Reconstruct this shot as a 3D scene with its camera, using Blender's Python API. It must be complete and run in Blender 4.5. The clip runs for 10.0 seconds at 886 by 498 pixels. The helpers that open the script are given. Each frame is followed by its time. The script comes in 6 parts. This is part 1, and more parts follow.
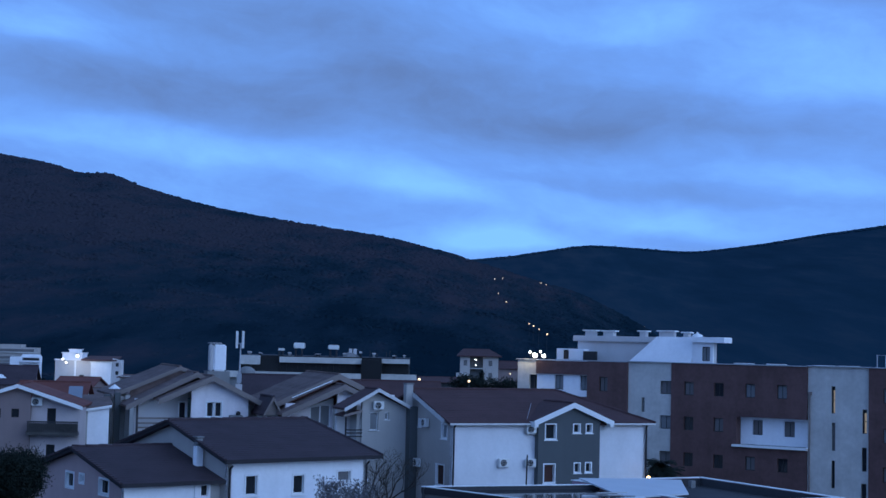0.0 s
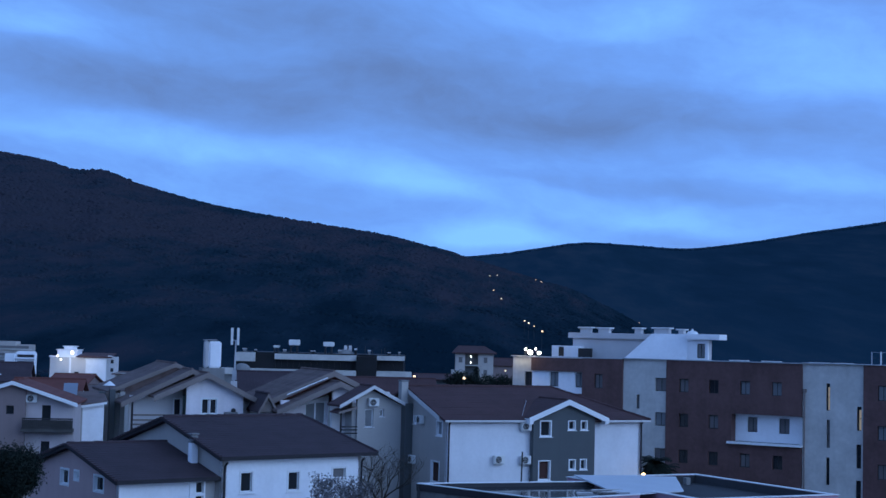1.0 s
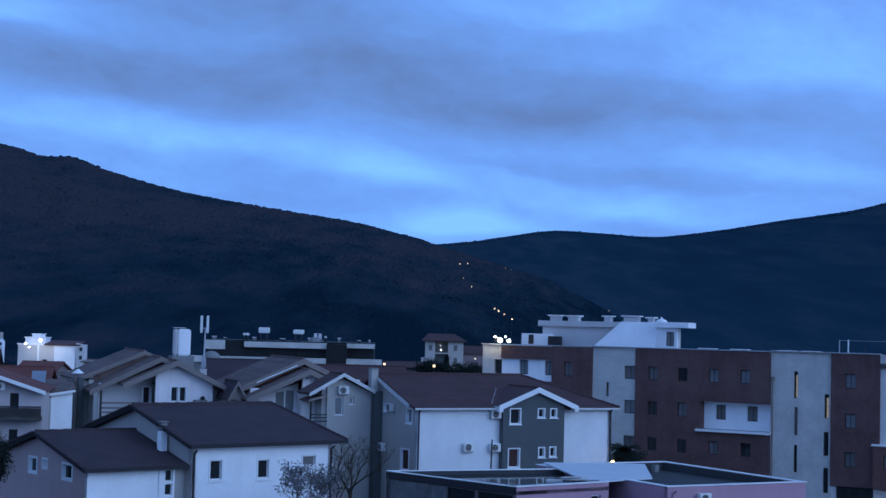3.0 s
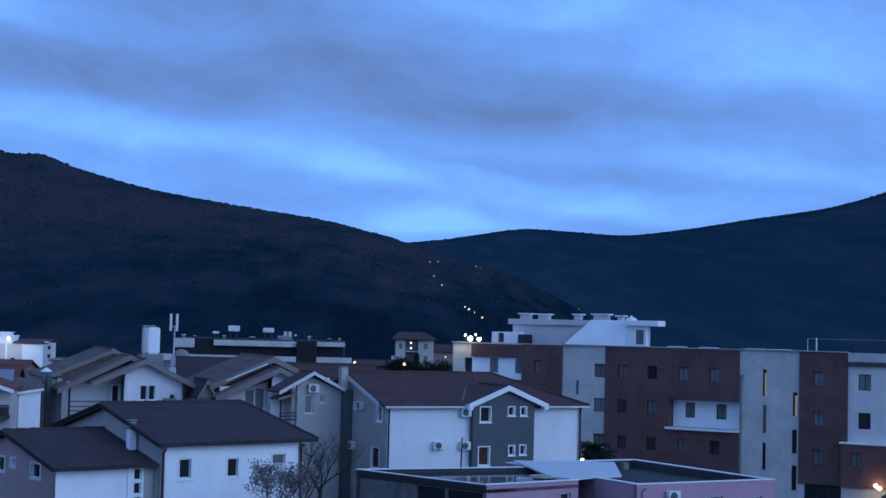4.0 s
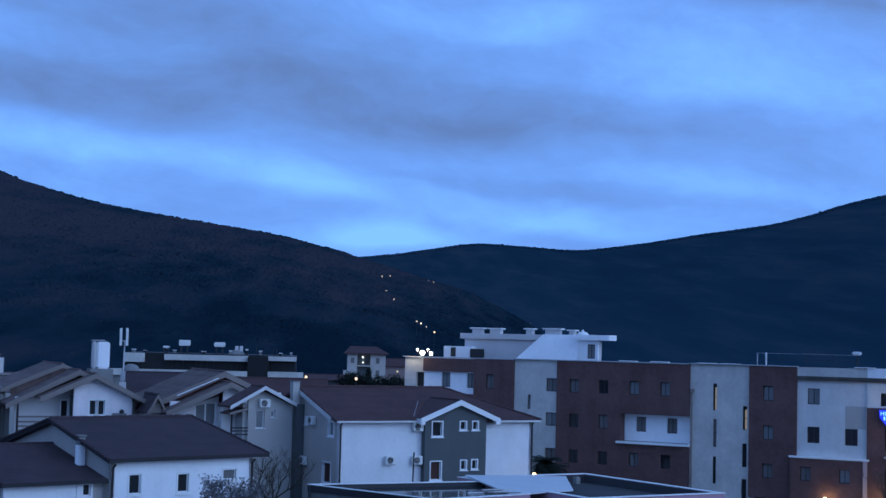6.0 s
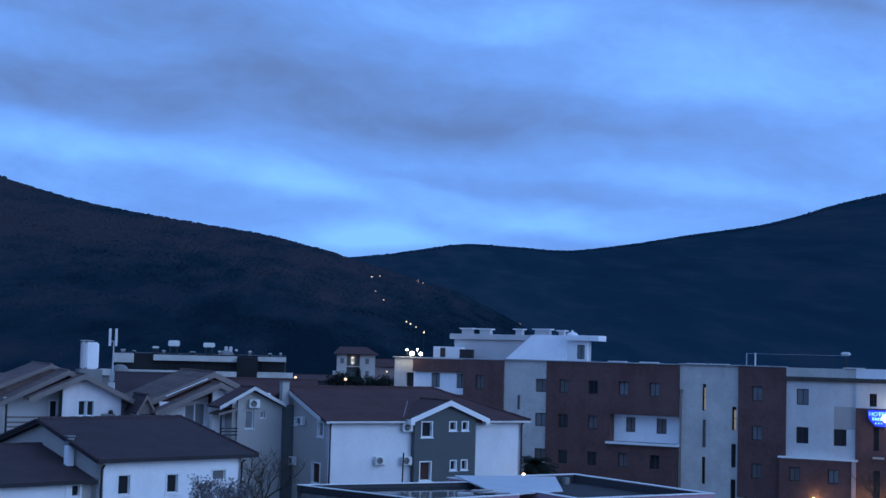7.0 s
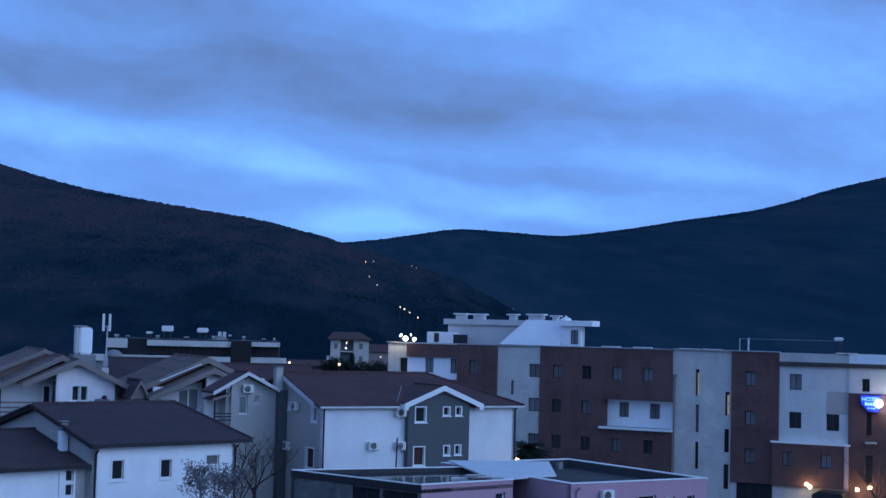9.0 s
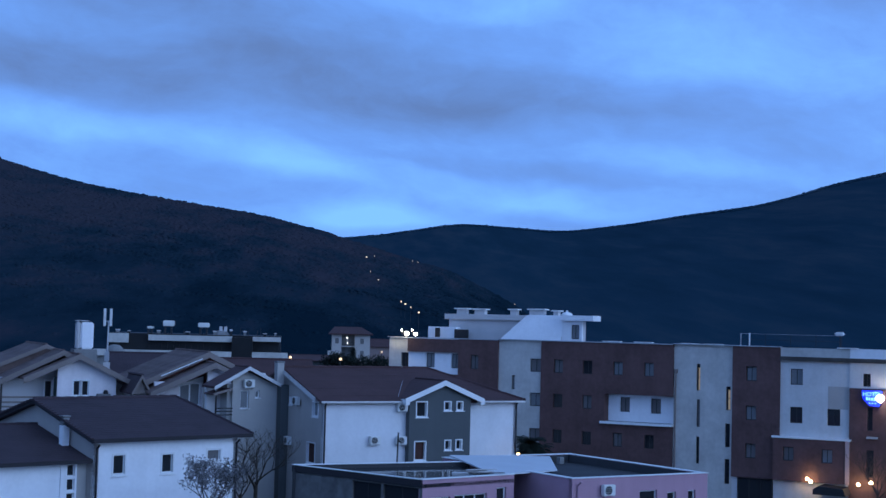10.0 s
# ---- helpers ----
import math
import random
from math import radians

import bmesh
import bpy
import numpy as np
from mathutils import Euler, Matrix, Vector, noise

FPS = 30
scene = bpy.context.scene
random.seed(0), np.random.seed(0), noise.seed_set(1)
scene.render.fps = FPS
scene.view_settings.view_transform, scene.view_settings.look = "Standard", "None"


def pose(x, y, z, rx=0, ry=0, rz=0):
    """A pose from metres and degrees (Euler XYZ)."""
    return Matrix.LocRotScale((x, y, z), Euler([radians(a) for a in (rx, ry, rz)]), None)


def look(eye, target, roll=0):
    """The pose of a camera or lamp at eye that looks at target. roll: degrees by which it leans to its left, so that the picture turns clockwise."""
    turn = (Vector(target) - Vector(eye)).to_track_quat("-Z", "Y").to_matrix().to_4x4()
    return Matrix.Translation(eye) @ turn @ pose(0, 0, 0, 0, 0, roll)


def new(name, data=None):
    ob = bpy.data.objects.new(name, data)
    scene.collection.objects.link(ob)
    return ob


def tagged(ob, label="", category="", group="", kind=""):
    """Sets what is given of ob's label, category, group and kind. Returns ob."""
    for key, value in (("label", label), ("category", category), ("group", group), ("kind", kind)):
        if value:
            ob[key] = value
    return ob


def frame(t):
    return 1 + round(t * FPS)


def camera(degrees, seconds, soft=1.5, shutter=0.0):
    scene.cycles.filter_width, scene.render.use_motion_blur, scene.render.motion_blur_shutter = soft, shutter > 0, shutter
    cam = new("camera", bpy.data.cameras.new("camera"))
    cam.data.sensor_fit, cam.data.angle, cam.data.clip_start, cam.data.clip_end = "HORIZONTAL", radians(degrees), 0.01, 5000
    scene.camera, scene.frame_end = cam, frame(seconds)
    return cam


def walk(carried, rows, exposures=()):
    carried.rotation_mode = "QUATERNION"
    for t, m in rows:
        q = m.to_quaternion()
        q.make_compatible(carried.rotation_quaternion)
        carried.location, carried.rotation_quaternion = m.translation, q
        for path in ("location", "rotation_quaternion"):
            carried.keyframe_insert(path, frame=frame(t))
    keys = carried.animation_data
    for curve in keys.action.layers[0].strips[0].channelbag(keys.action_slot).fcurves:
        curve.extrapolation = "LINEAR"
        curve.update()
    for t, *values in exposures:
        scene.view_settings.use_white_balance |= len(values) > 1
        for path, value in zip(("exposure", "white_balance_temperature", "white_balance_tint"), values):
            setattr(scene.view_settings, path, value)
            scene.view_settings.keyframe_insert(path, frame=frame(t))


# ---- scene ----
EYE = 14.5
cam = camera(33.0, 10.0, soft=1.5)
ROWS = [
    (0.0, 0.0, 3.65, 1.40), (0.5, -0.048, 3.608, 1.41), (1.0, -0.187, 3.538, 1.42), (1.5, -0.403, 3.44, 1.43),
    (2.0, -0.683, 3.313, 1.44), (2.5, -0.95, 3.186, 1.45), (4.0, -2.482, 3.065, 1.46), (4.5, -3.117, 3.155, 1.46),
    (5.0, -3.641, 3.316, 1.46), (5.5, -4.032, 3.506, 1.45), (6.0, -4.303, 3.662, 1.45), (7.5, -4.827, 3.691, 1.45),
    (8.0, -4.904, 3.526, 1.45), (8.5, -4.945, 3.331, 1.45), (9.0, -4.955, 3.131, 1.45), (9.5, -4.949, 3.0, 1.46),
    (10.0, -4.918, 2.933, 1.46),
]
walk(cam, [(t, pose(0, 0, EYE, 90 + pitch, 0, yaw) @ pose(0, 0, 0, 0, 0, roll)) for t, yaw, pitch, roll in ROWS])


# ---- sky and light: an overcast dusk, brighter behind the viewer where the sun has set ----
def build_sky():
    world = bpy.data.worlds.new("dusk_sky")
    scene.world = world
    world.use_nodes = True
    nt = world.node_tree
    nt.nodes.clear()

    def nd(kind, **kw):
        n = nt.nodes.new(kind)
        for k, v in kw.items():
            if k == "operation":
                n.operation = v
        return n

    def val(n, i, v):
        if isinstance(v, (int, float)):
            n.inputs[i].default_value = v
        else:
            nt.links.new(v, n.inputs[i])

    def mth(op, a, b=0.0, c=None):
        n = nd("ShaderNodeMath", operation=op)
        val(n, 0, a)
        val(n, 1, b)
        if c is not None:
            val(n, 2, c)
        return n.outputs[0]

    tc = nd("ShaderNodeTexCoord")
    sep = nd("ShaderNodeSeparateXYZ")
    nt.links.new(tc.outputs["Generated"], sep.inputs[0])
    x, y, z = sep.outputs
    az = mth("MULTIPLY", mth("ARCTAN2", x, y), 57.2958)
    el = mth("MULTIPLY", mth("ARCSINE", z), 57.2958)

    def noise_at(sx, sy, scale, detail, rough, seed):
        cb = nd("ShaderNodeCombineXYZ")
        val(cb, 0, mth("MULTIPLY", az, sx))
        val(cb, 1, mth("MULTIPLY", el, sy))
        val(cb, 2, float(seed))
        n = nd("ShaderNodeTexNoise")
        nt.links.new(cb.outputs[0], n.inputs["Vector"])
        n.inputs["Scale"].default_value = scale
        n.inputs["Detail"].default_value = detail
        n.inputs["Roughness"].default_value = rough
        return n.outputs[0]

    warp_a = mth("MULTIPLY", mth("SUBTRACT", noise_at(0.1, 0.22, 1.0, 3, 0.5, 4.0), 0.5), 6.0)
    warp_e = mth("MULTIPLY", mth("SUBTRACT", noise_at(0.1, 0.22, 1.0, 3, 0.5, 9.0), 0.5), 2.8)
    wa, we = mth("ADD", az, warp_a), mth("ADD", el, warp_e)

    def bank(a0, e0, ra, re, slope):
        """A cloud bank: its azimuth, elevation and half widths in degrees, and how it slants; its underside is crisper than its top."""
        da = mth("SUBTRACT", wa, a0)
        de = mth("SUBTRACT", we, mth("ADD", mth("MULTIPLY", da, slope), e0))
        below = mth("MULTIPLY", mth("MINIMUM", de, 0.0), 1.8)
        de = mth("ADD", mth("MAXIMUM", de, 0.0), below)
        q = mth("ADD", mth("POWER", mth("DIVIDE", da, ra), 2.0), mth("POWER", mth("DIVIDE", de, re), 2.0))
        return mth("EXPONENT", mth("MULTIPLY", q, -1.0))

    BANKS = [(-11.5, 8.8, 9.0, 1.7, -0.05, -0.65), (0.5, 9.1, 10.5, 2.1, -0.09, -0.75), (10.0, 8.5, 5.0, 1.1, -0.08, -0.4), (-7.5, 12.2, 9.0, 1.5, -0.05, -0.45),
             (19.0, 12.9, 6.0, 1.2, -0.12, -0.75), (7.2, 12.3, 2.2, 0.7, 0.0, 0.45), (-9.0, 7.2, 8.5, 0.8, -0.06, 0.6), (-15.7, 10.7, 3.2, 0.9, 0.0, 0.6),
             (15.0, 10.2, 5.5, 1.6, -0.1, 0.5), (-0.8, 5.8, 2.6, 0.6, -0.2, 0.75), (2.2, 4.0, 2.8, 0.6, 0.0, 1.15), (8.6, 4.7, 4.5, 0.8, -0.12, 0.75), (14.0, 6.0, 5.0, 0.7, -0.1, 0.3), (6.0, 6.1, 8.0, 0.5, -0.08, -0.3)]
    total = mth("MULTIPLY", mth("SUBTRACT", noise_at(0.15, 0.36, 1.0, 5, 0.5, 2.0), 0.5), 0.85)
    # long wisps that slant down to the east, and a fine mottle
    slant = mth("ADD", we, mth("MULTIPLY", wa, 0.09))

    def wisp(sx, sy, detail, rough, seed, amp):
        cb = nd("ShaderNodeCombineXYZ")
        val(cb, 0, mth("MULTIPLY", wa, sx))
        val(cb, 1, mth("MULTIPLY", slant, sy))
        val(cb, 2, float(seed))
        n = nd("ShaderNodeTexNoise")
        nt.links.new(cb.outputs[0], n.inputs["Vector"])
        n.inputs["Scale"].default_value = 1.0
        n.inputs["Detail"].default_value = detail
        n.inputs["Roughness"].default_value = rough
        return mth("MULTIPLY", mth("SUBTRACT", n.outputs[0], 0.5), amp)

    total = mth("ADD", total, wisp(0.25, 1.05, 5, 0.55, 6.0, 0.45))
    total = mth("ADD", total, wisp(0.75, 1.5, 5, 0.62, 11.0, 0.5))
    for a0, e0, ra, re, sl, amp in BANKS:
        total = mth("ADD", total, mth("MULTIPLY", bank(a0, e0, ra, re, sl), amp))
    fac = mth("ADD", mth("MULTIPLY", total, 0.5), 0.52)
    ramp = nd("ShaderNodeValToRGB")
    nt.links.new(fac, ramp.inputs[0])
    e = ramp.color_ramp.elements
    e[0].position, e[0].color = 0.05, (0.124, 0.232, 0.53, 1)
    e[1].position, e[1].color = 0.95, (0.235, 0.585, 1.30, 1)
    mid = ramp.color_ramp.elements.new(0.5)
    mid.color = (0.158, 0.368, 0.94, 1)
    # afterglow towards the south, behind the viewer
    high = mth("SUBTRACT", 1.0, mth("MULTIPLY", mth("MINIMUM", mth("MAXIMUM", mth("DIVIDE", mth("SUBTRACT", el, 18.0), 40.0), 0.0), 1.0), 0.5))
    glow = mth("POWER", mth("MAXIMUM", mth("ADD", mth("ADD", mth("MULTIPLY", y, -0.45), mth("MULTIPLY", x, 0.4)), 0.4), 0.0), 1.5)
    bg1, bg2, add = nd("ShaderNodeBackground"), nd("ShaderNodeBackground"), nd("ShaderNodeAddShader")
    # away from the twilight band ahead the cloud cover is greyer
    side = mth("MINIMUM", mth("MAXIMUM", mth("DIVIDE", mth("SUBTRACT", mth("ABSOLUTE", az), 24.0), 30.0), 0.0), 1.0)
    up = mth("MINIMUM", mth("MAXIMUM", mth("DIVIDE", mth("SUBTRACT", el, 17.0), 22.0), 0.0), 1.0)
    grey = nd("ShaderNodeMix")
    grey.data_type = "RGBA"
    nt.links.new(mth("MULTIPLY", mth("MAXIMUM", side, up), 0.7), grey.inputs[0])
    nt.links.new(ramp.outputs[0], grey.inputs[6])
    grey.inputs[7].default_value = (0.172, 0.345, 0.80, 1)
    nt.links.new(grey.outputs[2], bg1.inputs[0])
    nt.links.new(high, bg1.inputs[1])
    bg2.inputs[0].default_value = (0.255, 0.44, 0.88, 1)
    nt.links.new(mth("MULTIPLY", glow, 0.75), bg2.inputs[1])
    out = nd("ShaderNodeOutputWorld")
    nt.links.new(bg1.outputs[0], add.inputs[0])
    nt.links.new(bg2.outputs[0], add.inputs[1])
    nt.links.new(add.outputs[0], out.inputs[0])


build_sky()
sun = new("sun", bpy.data.lights.new("sun", "SUN"))
sun.data.energy, sun.data.angle, sun.data.color = 0.98, radians(50), (0.485, 0.69, 1.0)
sun.matrix_world = look((58, -42, 22), (0, 0, 0))


# ---- materials ----
def material(name, colour, rough=0.8, metal=0.0, vary=0.12, size=1.5, fine=9.0, bump=0.15, streak=0.0, wave=None, spec=0.3, per_object=0.0):
    """A node material: two scales of variation in tone, fine relief, rain streaks, and, with wave=(axis, pitch, depth), ribs of that pitch."""
    m = bpy.data.materials.new(name)
    m.use_nodes = True
    nt = m.node_tree
    b = nt.nodes["Principled BSDF"]
    b.inputs["Roughness"].default_value, b.inputs["Metallic"].default_value = rough, metal
    b.inputs["Specular IOR Level"].default_value = spec
    tc = nt.nodes.new("ShaderNodeTexCoord")

    def noise_node(scale, detail, stretch=None):
        n = nt.nodes.new("ShaderNodeTexNoise")
        n.inputs["Scale"].default_value, n.inputs["Detail"].default_value = scale, detail
        if stretch:
            mp = nt.nodes.new("ShaderNodeMapping")
            mp.inputs["Scale"].default_value = stretch
            nt.links.new(tc.outputs["Object"], mp.inputs[0])
            nt.links.new(mp.outputs[0], n.inputs["Vector"])
        else:
            nt.links.new(tc.outputs["Object"], n.inputs["Vector"])
        return n.outputs[0]

    def op(kind, a, c):
        n = nt.nodes.new("ShaderNodeMath")
        n.operation = kind
        for i, v in enumerate((a, c)):
            if isinstance(v, (int, float)):
                n.inputs[i].default_value = v
            else:
                nt.links.new(v, n.inputs[i])
        return n.outputs[0]

    tone = op("MULTIPLY", op("SUBTRACT", noise_node(1 / size, 4), 0.5), 2.6 * vary)
    tone = op("ADD", tone, op("MULTIPLY", op("SUBTRACT", noise_node(fine, 3), 0.5), 1.3 * vary))
    if streak:
        tone = op("ADD", tone, op("MULTIPLY", op("SUBTRACT", noise_node(1.0, 4, (2.2, 2.2, 0.18)), 0.5), 2 * streak))
    if per_object:
        info = nt.nodes.new("ShaderNodeObjectInfo")
        tone = op("ADD", tone, op("MULTIPLY", op("SUBTRACT", info.outputs["Random"], 0.5), 2 * per_object))
    mix = nt.nodes.new("ShaderNodeMix")
    mix.data_type = "RGBA"
    mix.blend_type = "MULTIPLY"
    mix.inputs[0].default_value = 1.0
    mix.inputs[6].default_value = (*colour, 1)
    nt.links.new(op("ADD", tone, 1.0), mix.inputs[7])
    nt.links.new(mix.outputs[2], b.inputs["Base Color"])
    height = op("MULTIPLY", noise_node(fine * 3, 4), 0.006)
    if wave:
        axis, pitch, depth = wave
        sp = nt.nodes.new("ShaderNodeSeparateXYZ")
        nt.links.new(tc.outputs["Object"], sp.inputs[0])
        w = op("FRACT", op("DIVIDE", sp.outputs[axis], pitch), 0.0)
        height = op("ADD", height, op("MULTIPLY", op("POWER", w, 2.0), depth))
    bp = nt.nodes.new("ShaderNodeBump")
    bp.inputs["Strength"].default_value = min(1.0, bump * 3)
    bp.inputs["Distance"].default_value = 1.0
    nt.links.new(height, bp.inputs["Height"])
    nt.links.new(bp.outputs[0], b.inputs["Normal"])
    return m


def glowing(name, colour, power):
    m = bpy.data.materials.new(name)
    m.use_nodes = True
    b = m.node_tree.nodes["Principled BSDF"]
    b.inputs["Base Color"].default_value = (*colour, 1)
    b.inputs["Emission Color"].default_value = (*colour, 1)
    b.inputs["Emission Strength"].default_value = power
    return m


def glass(name, tint, rough=0.06):
    m = bpy.data.materials.new(name)
    m.use_nodes = True
    b = m.node_tree.nodes["Principled BSDF"]
    b.inputs["Base Color"].default_value = (*tint, 1)
    b.inputs["Roughness"].default_value = rough
    b.inputs["IOR"].default_value = 1.5
    b.inputs["Specular IOR Level"].default_value = 0.5
    return m


WHITE = material("white_render", (0.86, 0.86, 0.88), 0.9, vary=0.10, size=1.8, fine=4.0, streak=0.03)
SOFTWHITE = material("soft_white_render", (0.72, 0.72, 0.74), 0.9, vary=0.10, size=1.8, fine=4.0, streak=0.04)
LILAC = material("warm_white_render", (0.80, 0.735, 0.745), 0.9, vary=0.12, size=1.5, fine=4.0, streak=0.08)
GREYWHITE = material("dulled_white_render", (0.62, 0.61, 0.60), 0.9, vary=0.14, size=1.6, fine=4.0, streak=0.08)
PALETRIM = material("weathered_white_trim", (0.60, 0.59, 0.58), 0.7, vary=0.15, size=0.8)
OFFWHITE = material("pale_render", (0.58, 0.56, 0.56), 0.9, vary=0.08, streak=0.04)
GREYWALL = material("grey_render", (0.43, 0.41, 0.39), 0.9, vary=0.1, streak=0.04)
PALEGREY = material("pale_grey_concrete", (0.54, 0.515, 0.48), 0.88, vary=0.24, size=1.8, fine=3.0, streak=0.10)
ENDGREY = material("warm_grey_render", (0.45, 0.41, 0.38), 0.9, vary=0.09, streak=0.05)
DARKGREY = material("slate_grey_render", (0.095, 0.105, 0.110), 0.9, vary=0.08, streak=0.05)
PINKGREY = material("dusty_pink_render", (0.245, 0.185, 0.18), 0.9, vary=0.08, streak=0.07)
PINKPALE = material("faded_pink_render", (0.52, 0.36, 0.34), 0.9, vary=0.09, streak=0.05)
PINKPALE2 = material("pale_rose_render", (0.52, 0.45, 0.45), 0.9, vary=0.12, streak=0.08)
PINK = material("pink_render", (0.46, 0.27, 0.33), 0.9, vary=0.07, streak=0.08)
BRICK = material("brown_red_cladding", (0.125, 0.068, 0.064), 0.85, vary=0.42, streak=0.14, size=2.0, fine=3.0)
ROOF = material("dark_brown_roof_tiles", (0.056, 0.038, 0.045), 0.8, vary=0.24, size=1.6, fine=5.0, bump=0.3, wave=(0, 0.3, 0.03), per_object=0.05)
ROOFBROWN = material("russet_brown_roof_tiles", (0.082, 0.042, 0.043), 0.8, vary=0.24, size=1.6, fine=5.0, bump=0.3, wave=(0, 0.3, 0.03), per_object=0.05)
ROOFRED = material("dull_red_roof_tiles", (0.165, 0.058, 0.048), 0.85, per_object=0.15, vary=0.3, size=2.0, bump=0.3)
ROOFGREY = material("weathered_grey_roof_tiles", (0.150, 0.102, 0.092), 0.85, vary=0.42, size=1.1, fine=4.0, streak=0.15, bump=0.3, per_object=0.12)
FASCIA = material("dark_fascia_board", (0.03, 0.027, 0.032), 0.7)
WHITETRIM = material("white_painted_trim", (0.8, 0.8, 0.8), 0.6, vary=0.04)
GREYTRIM = material("grey_eaves_board", (0.225, 0.185, 0.170), 0.75, vary=0.1)
METAL = material("galvanised_metal", (0.45, 0.46, 0.48), 0.45, 0.7, vary=0.1)
DARKMETAL = material("dark_painted_metal", (0.035, 0.036, 0.04), 0.5, 0.3)
PLASTIC = material("white_plastic", (0.72, 0.72, 0.7), 0.5, vary=0.06)
DARKPLASTIC = material("dark_grille", (0.03, 0.032, 0.036), 0.6)
PANE = glass("window_glass", (0.026, 0.029, 0.034))
CURTAIN = material("grey_curtain", (0.20, 0.21, 0.22), 0.9, vary=0.25)
BLIND = material("dull_blind", (0.16, 0.15, 0.15), 0.9, vary=0.15)
WETROOF = material("wet_bitumen_roofing", (0.045, 0.048, 0.052), 0.07, vary=0.4, size=1.5, spec=0.6, bump=0.008)
BLACKCLAD = material("black_cladding", (0.010, 0.011, 0.013), 0.6, vary=0.3)
DARKSLAB = material("rain_stained_slab", (0.075, 0.07, 0.066), 0.92, vary=0.4, size=0.7, streak=0.2)
RUSSET = material("russet_curtain", (0.065, 0.030, 0.026), 0.9, vary=0.3)
ROOFING = material("bitumen_roofing", (0.05, 0.052, 0.058), 0.9, vary=0.3, size=3)
SHEET = material("pale_sheet_roofing", (0.60, 0.62, 0.65), 0.5, 0.0, vary=0.07, wave=(0, 0.25, 0.02))
CONCRETE = material("raw_concrete", (0.22, 0.22, 0.22), 0.92, vary=0.2, streak=0.15)
DARKSTONE = material("dark_stained_concrete", (0.15, 0.145, 0.14), 0.92, vary=0.5, size=0.9, fine=3.0, streak=0.2)
EARTH = material("dark_ground", (0.020, 0.026, 0.024), 1.0, vary=0.35, size=12, fine=0.8, spec=0.0)
BARK = material("grey_brown_bark", (0.06, 0.05, 0.042), 0.95, vary=0.3, size=0.4)
LEAF = material("dark_evergreen_leaf", (0.007, 0.014, 0.010), 0.8, vary=0.4, size=0.6)
BLOSSOM = material("pale_blossom", (0.16, 0.155, 0.165), 0.85, vary=0.2, size=0.3)
WARM = glowing("warm_lamp", (1.0, 0.66, 0.32), 22)
WARMSOFT = glowing("lit_room", (1.0, 0.66, 0.32), 0.11)
COOL = glowing("floodlight_lens", (1.0, 0.92, 0.74), 60)
BLUEGLOW = glowing("blue_sign_face", (0.01, 0.03, 0.75), 1.4)
BLUELETTER = glowing("pale_blue_letters", (0.15, 0.42, 1.0), 2.2)
WHITEGLOW = glowing("white_lamp", (1.0, 0.97, 0.92), 25)


# ---- building kit: each thing has its own frame: x along the front, y into the depth, z up ----
def thing(name, x, y, turn=0.0, label="", category="", group="", kind="", z=0.0):
    ob = new(name)
    ob.empty_display_size = 0.3
    ob.matrix_basis = pose(x, y, z, 0, 0, turn)
    return tagged(ob, label, category, group, kind)


def part(name, bm, mat, parent=None, label="", m=None):
    me = bpy.data.meshes.new(name)
    bm.normal_update()
    bm.to_mesh(me)
    bm.free()
    me.materials.append(mat)
    ob = new(name, me)
    ob.parent = parent
    if m is not None:
        ob.matrix_basis = m
    if label:
        ob["label"] = label
    return ob


def add_box(bm, x0, x1, y0, y1, z0, z1, m=None):
    vs = [bm.verts.new((x, y, z)) for z in (z0, z1) for y in (y0, y1) for x in (x0, x1)]
    if m is not None:
        for v in vs:
            v.co = m @ v.co
    for f in ((0, 2, 3, 1), (4, 5, 7, 6), (0, 1, 5, 4), (2, 6, 7, 3), (0, 4, 6, 2), (1, 3, 7, 5)):
        bm.faces.new([vs[i] for i in f])
    return vs


def box(x0, x1, y0, y1, z0, z1, bevel=0.0, m=None):
    bm = bmesh.new()
    add_box(bm, x0, x1, y0, y1, z0, z1, m)
    if bevel:
        bmesh.ops.bevel(bm, geom=bm.edges[:], offset=bevel, segments=2, affect="EDGES")
    return bm


def rod(bm, a, b, r0, r1=None, n=8):
    """A round bar from a to b."""
    a, b = Vector(a), Vector(b)
    r1 = r0 if r1 is None else r1
    q = (b - a).to_track_quat("Z", "Y").to_matrix()
    rings = [[bm.verts.new(p + q @ Vector((r * math.cos(k * math.tau / n), r * math.sin(k * math.tau / n), 0))) for k in range(n)] for p, r in ((a, r0), (b, r1))]
    for k in range(n):
        bm.faces.new((rings[0][k], rings[0][(k + 1) % n], rings[1][(k + 1) % n], rings[1][k]))
    bm.faces.new(rings[0][::-1])
    bm.faces.new(rings[1])


def bar(a, b, r0, r1=None, n=8):
    bm = bmesh.new()
    rod(bm, a, b, r0, r1, n)
    return bm


def slab(points, thick):
    """A flat or sloping plate: its upper corners, counter-clockwise from above, and its thickness straight down."""
    bm = bmesh.new()
    top = [bm.verts.new(p) for p in points]
    low = [bm.verts.new((p[0], p[1], p[2] - thick)) for p in points]
    bm.faces.new(top)
    bm.faces.new(low[::-1])
    n = len(top)
    for i in range(n):
        bm.faces.new((top[i], low[i], low[(i + 1) % n], top[(i + 1) % n]))
    return bm


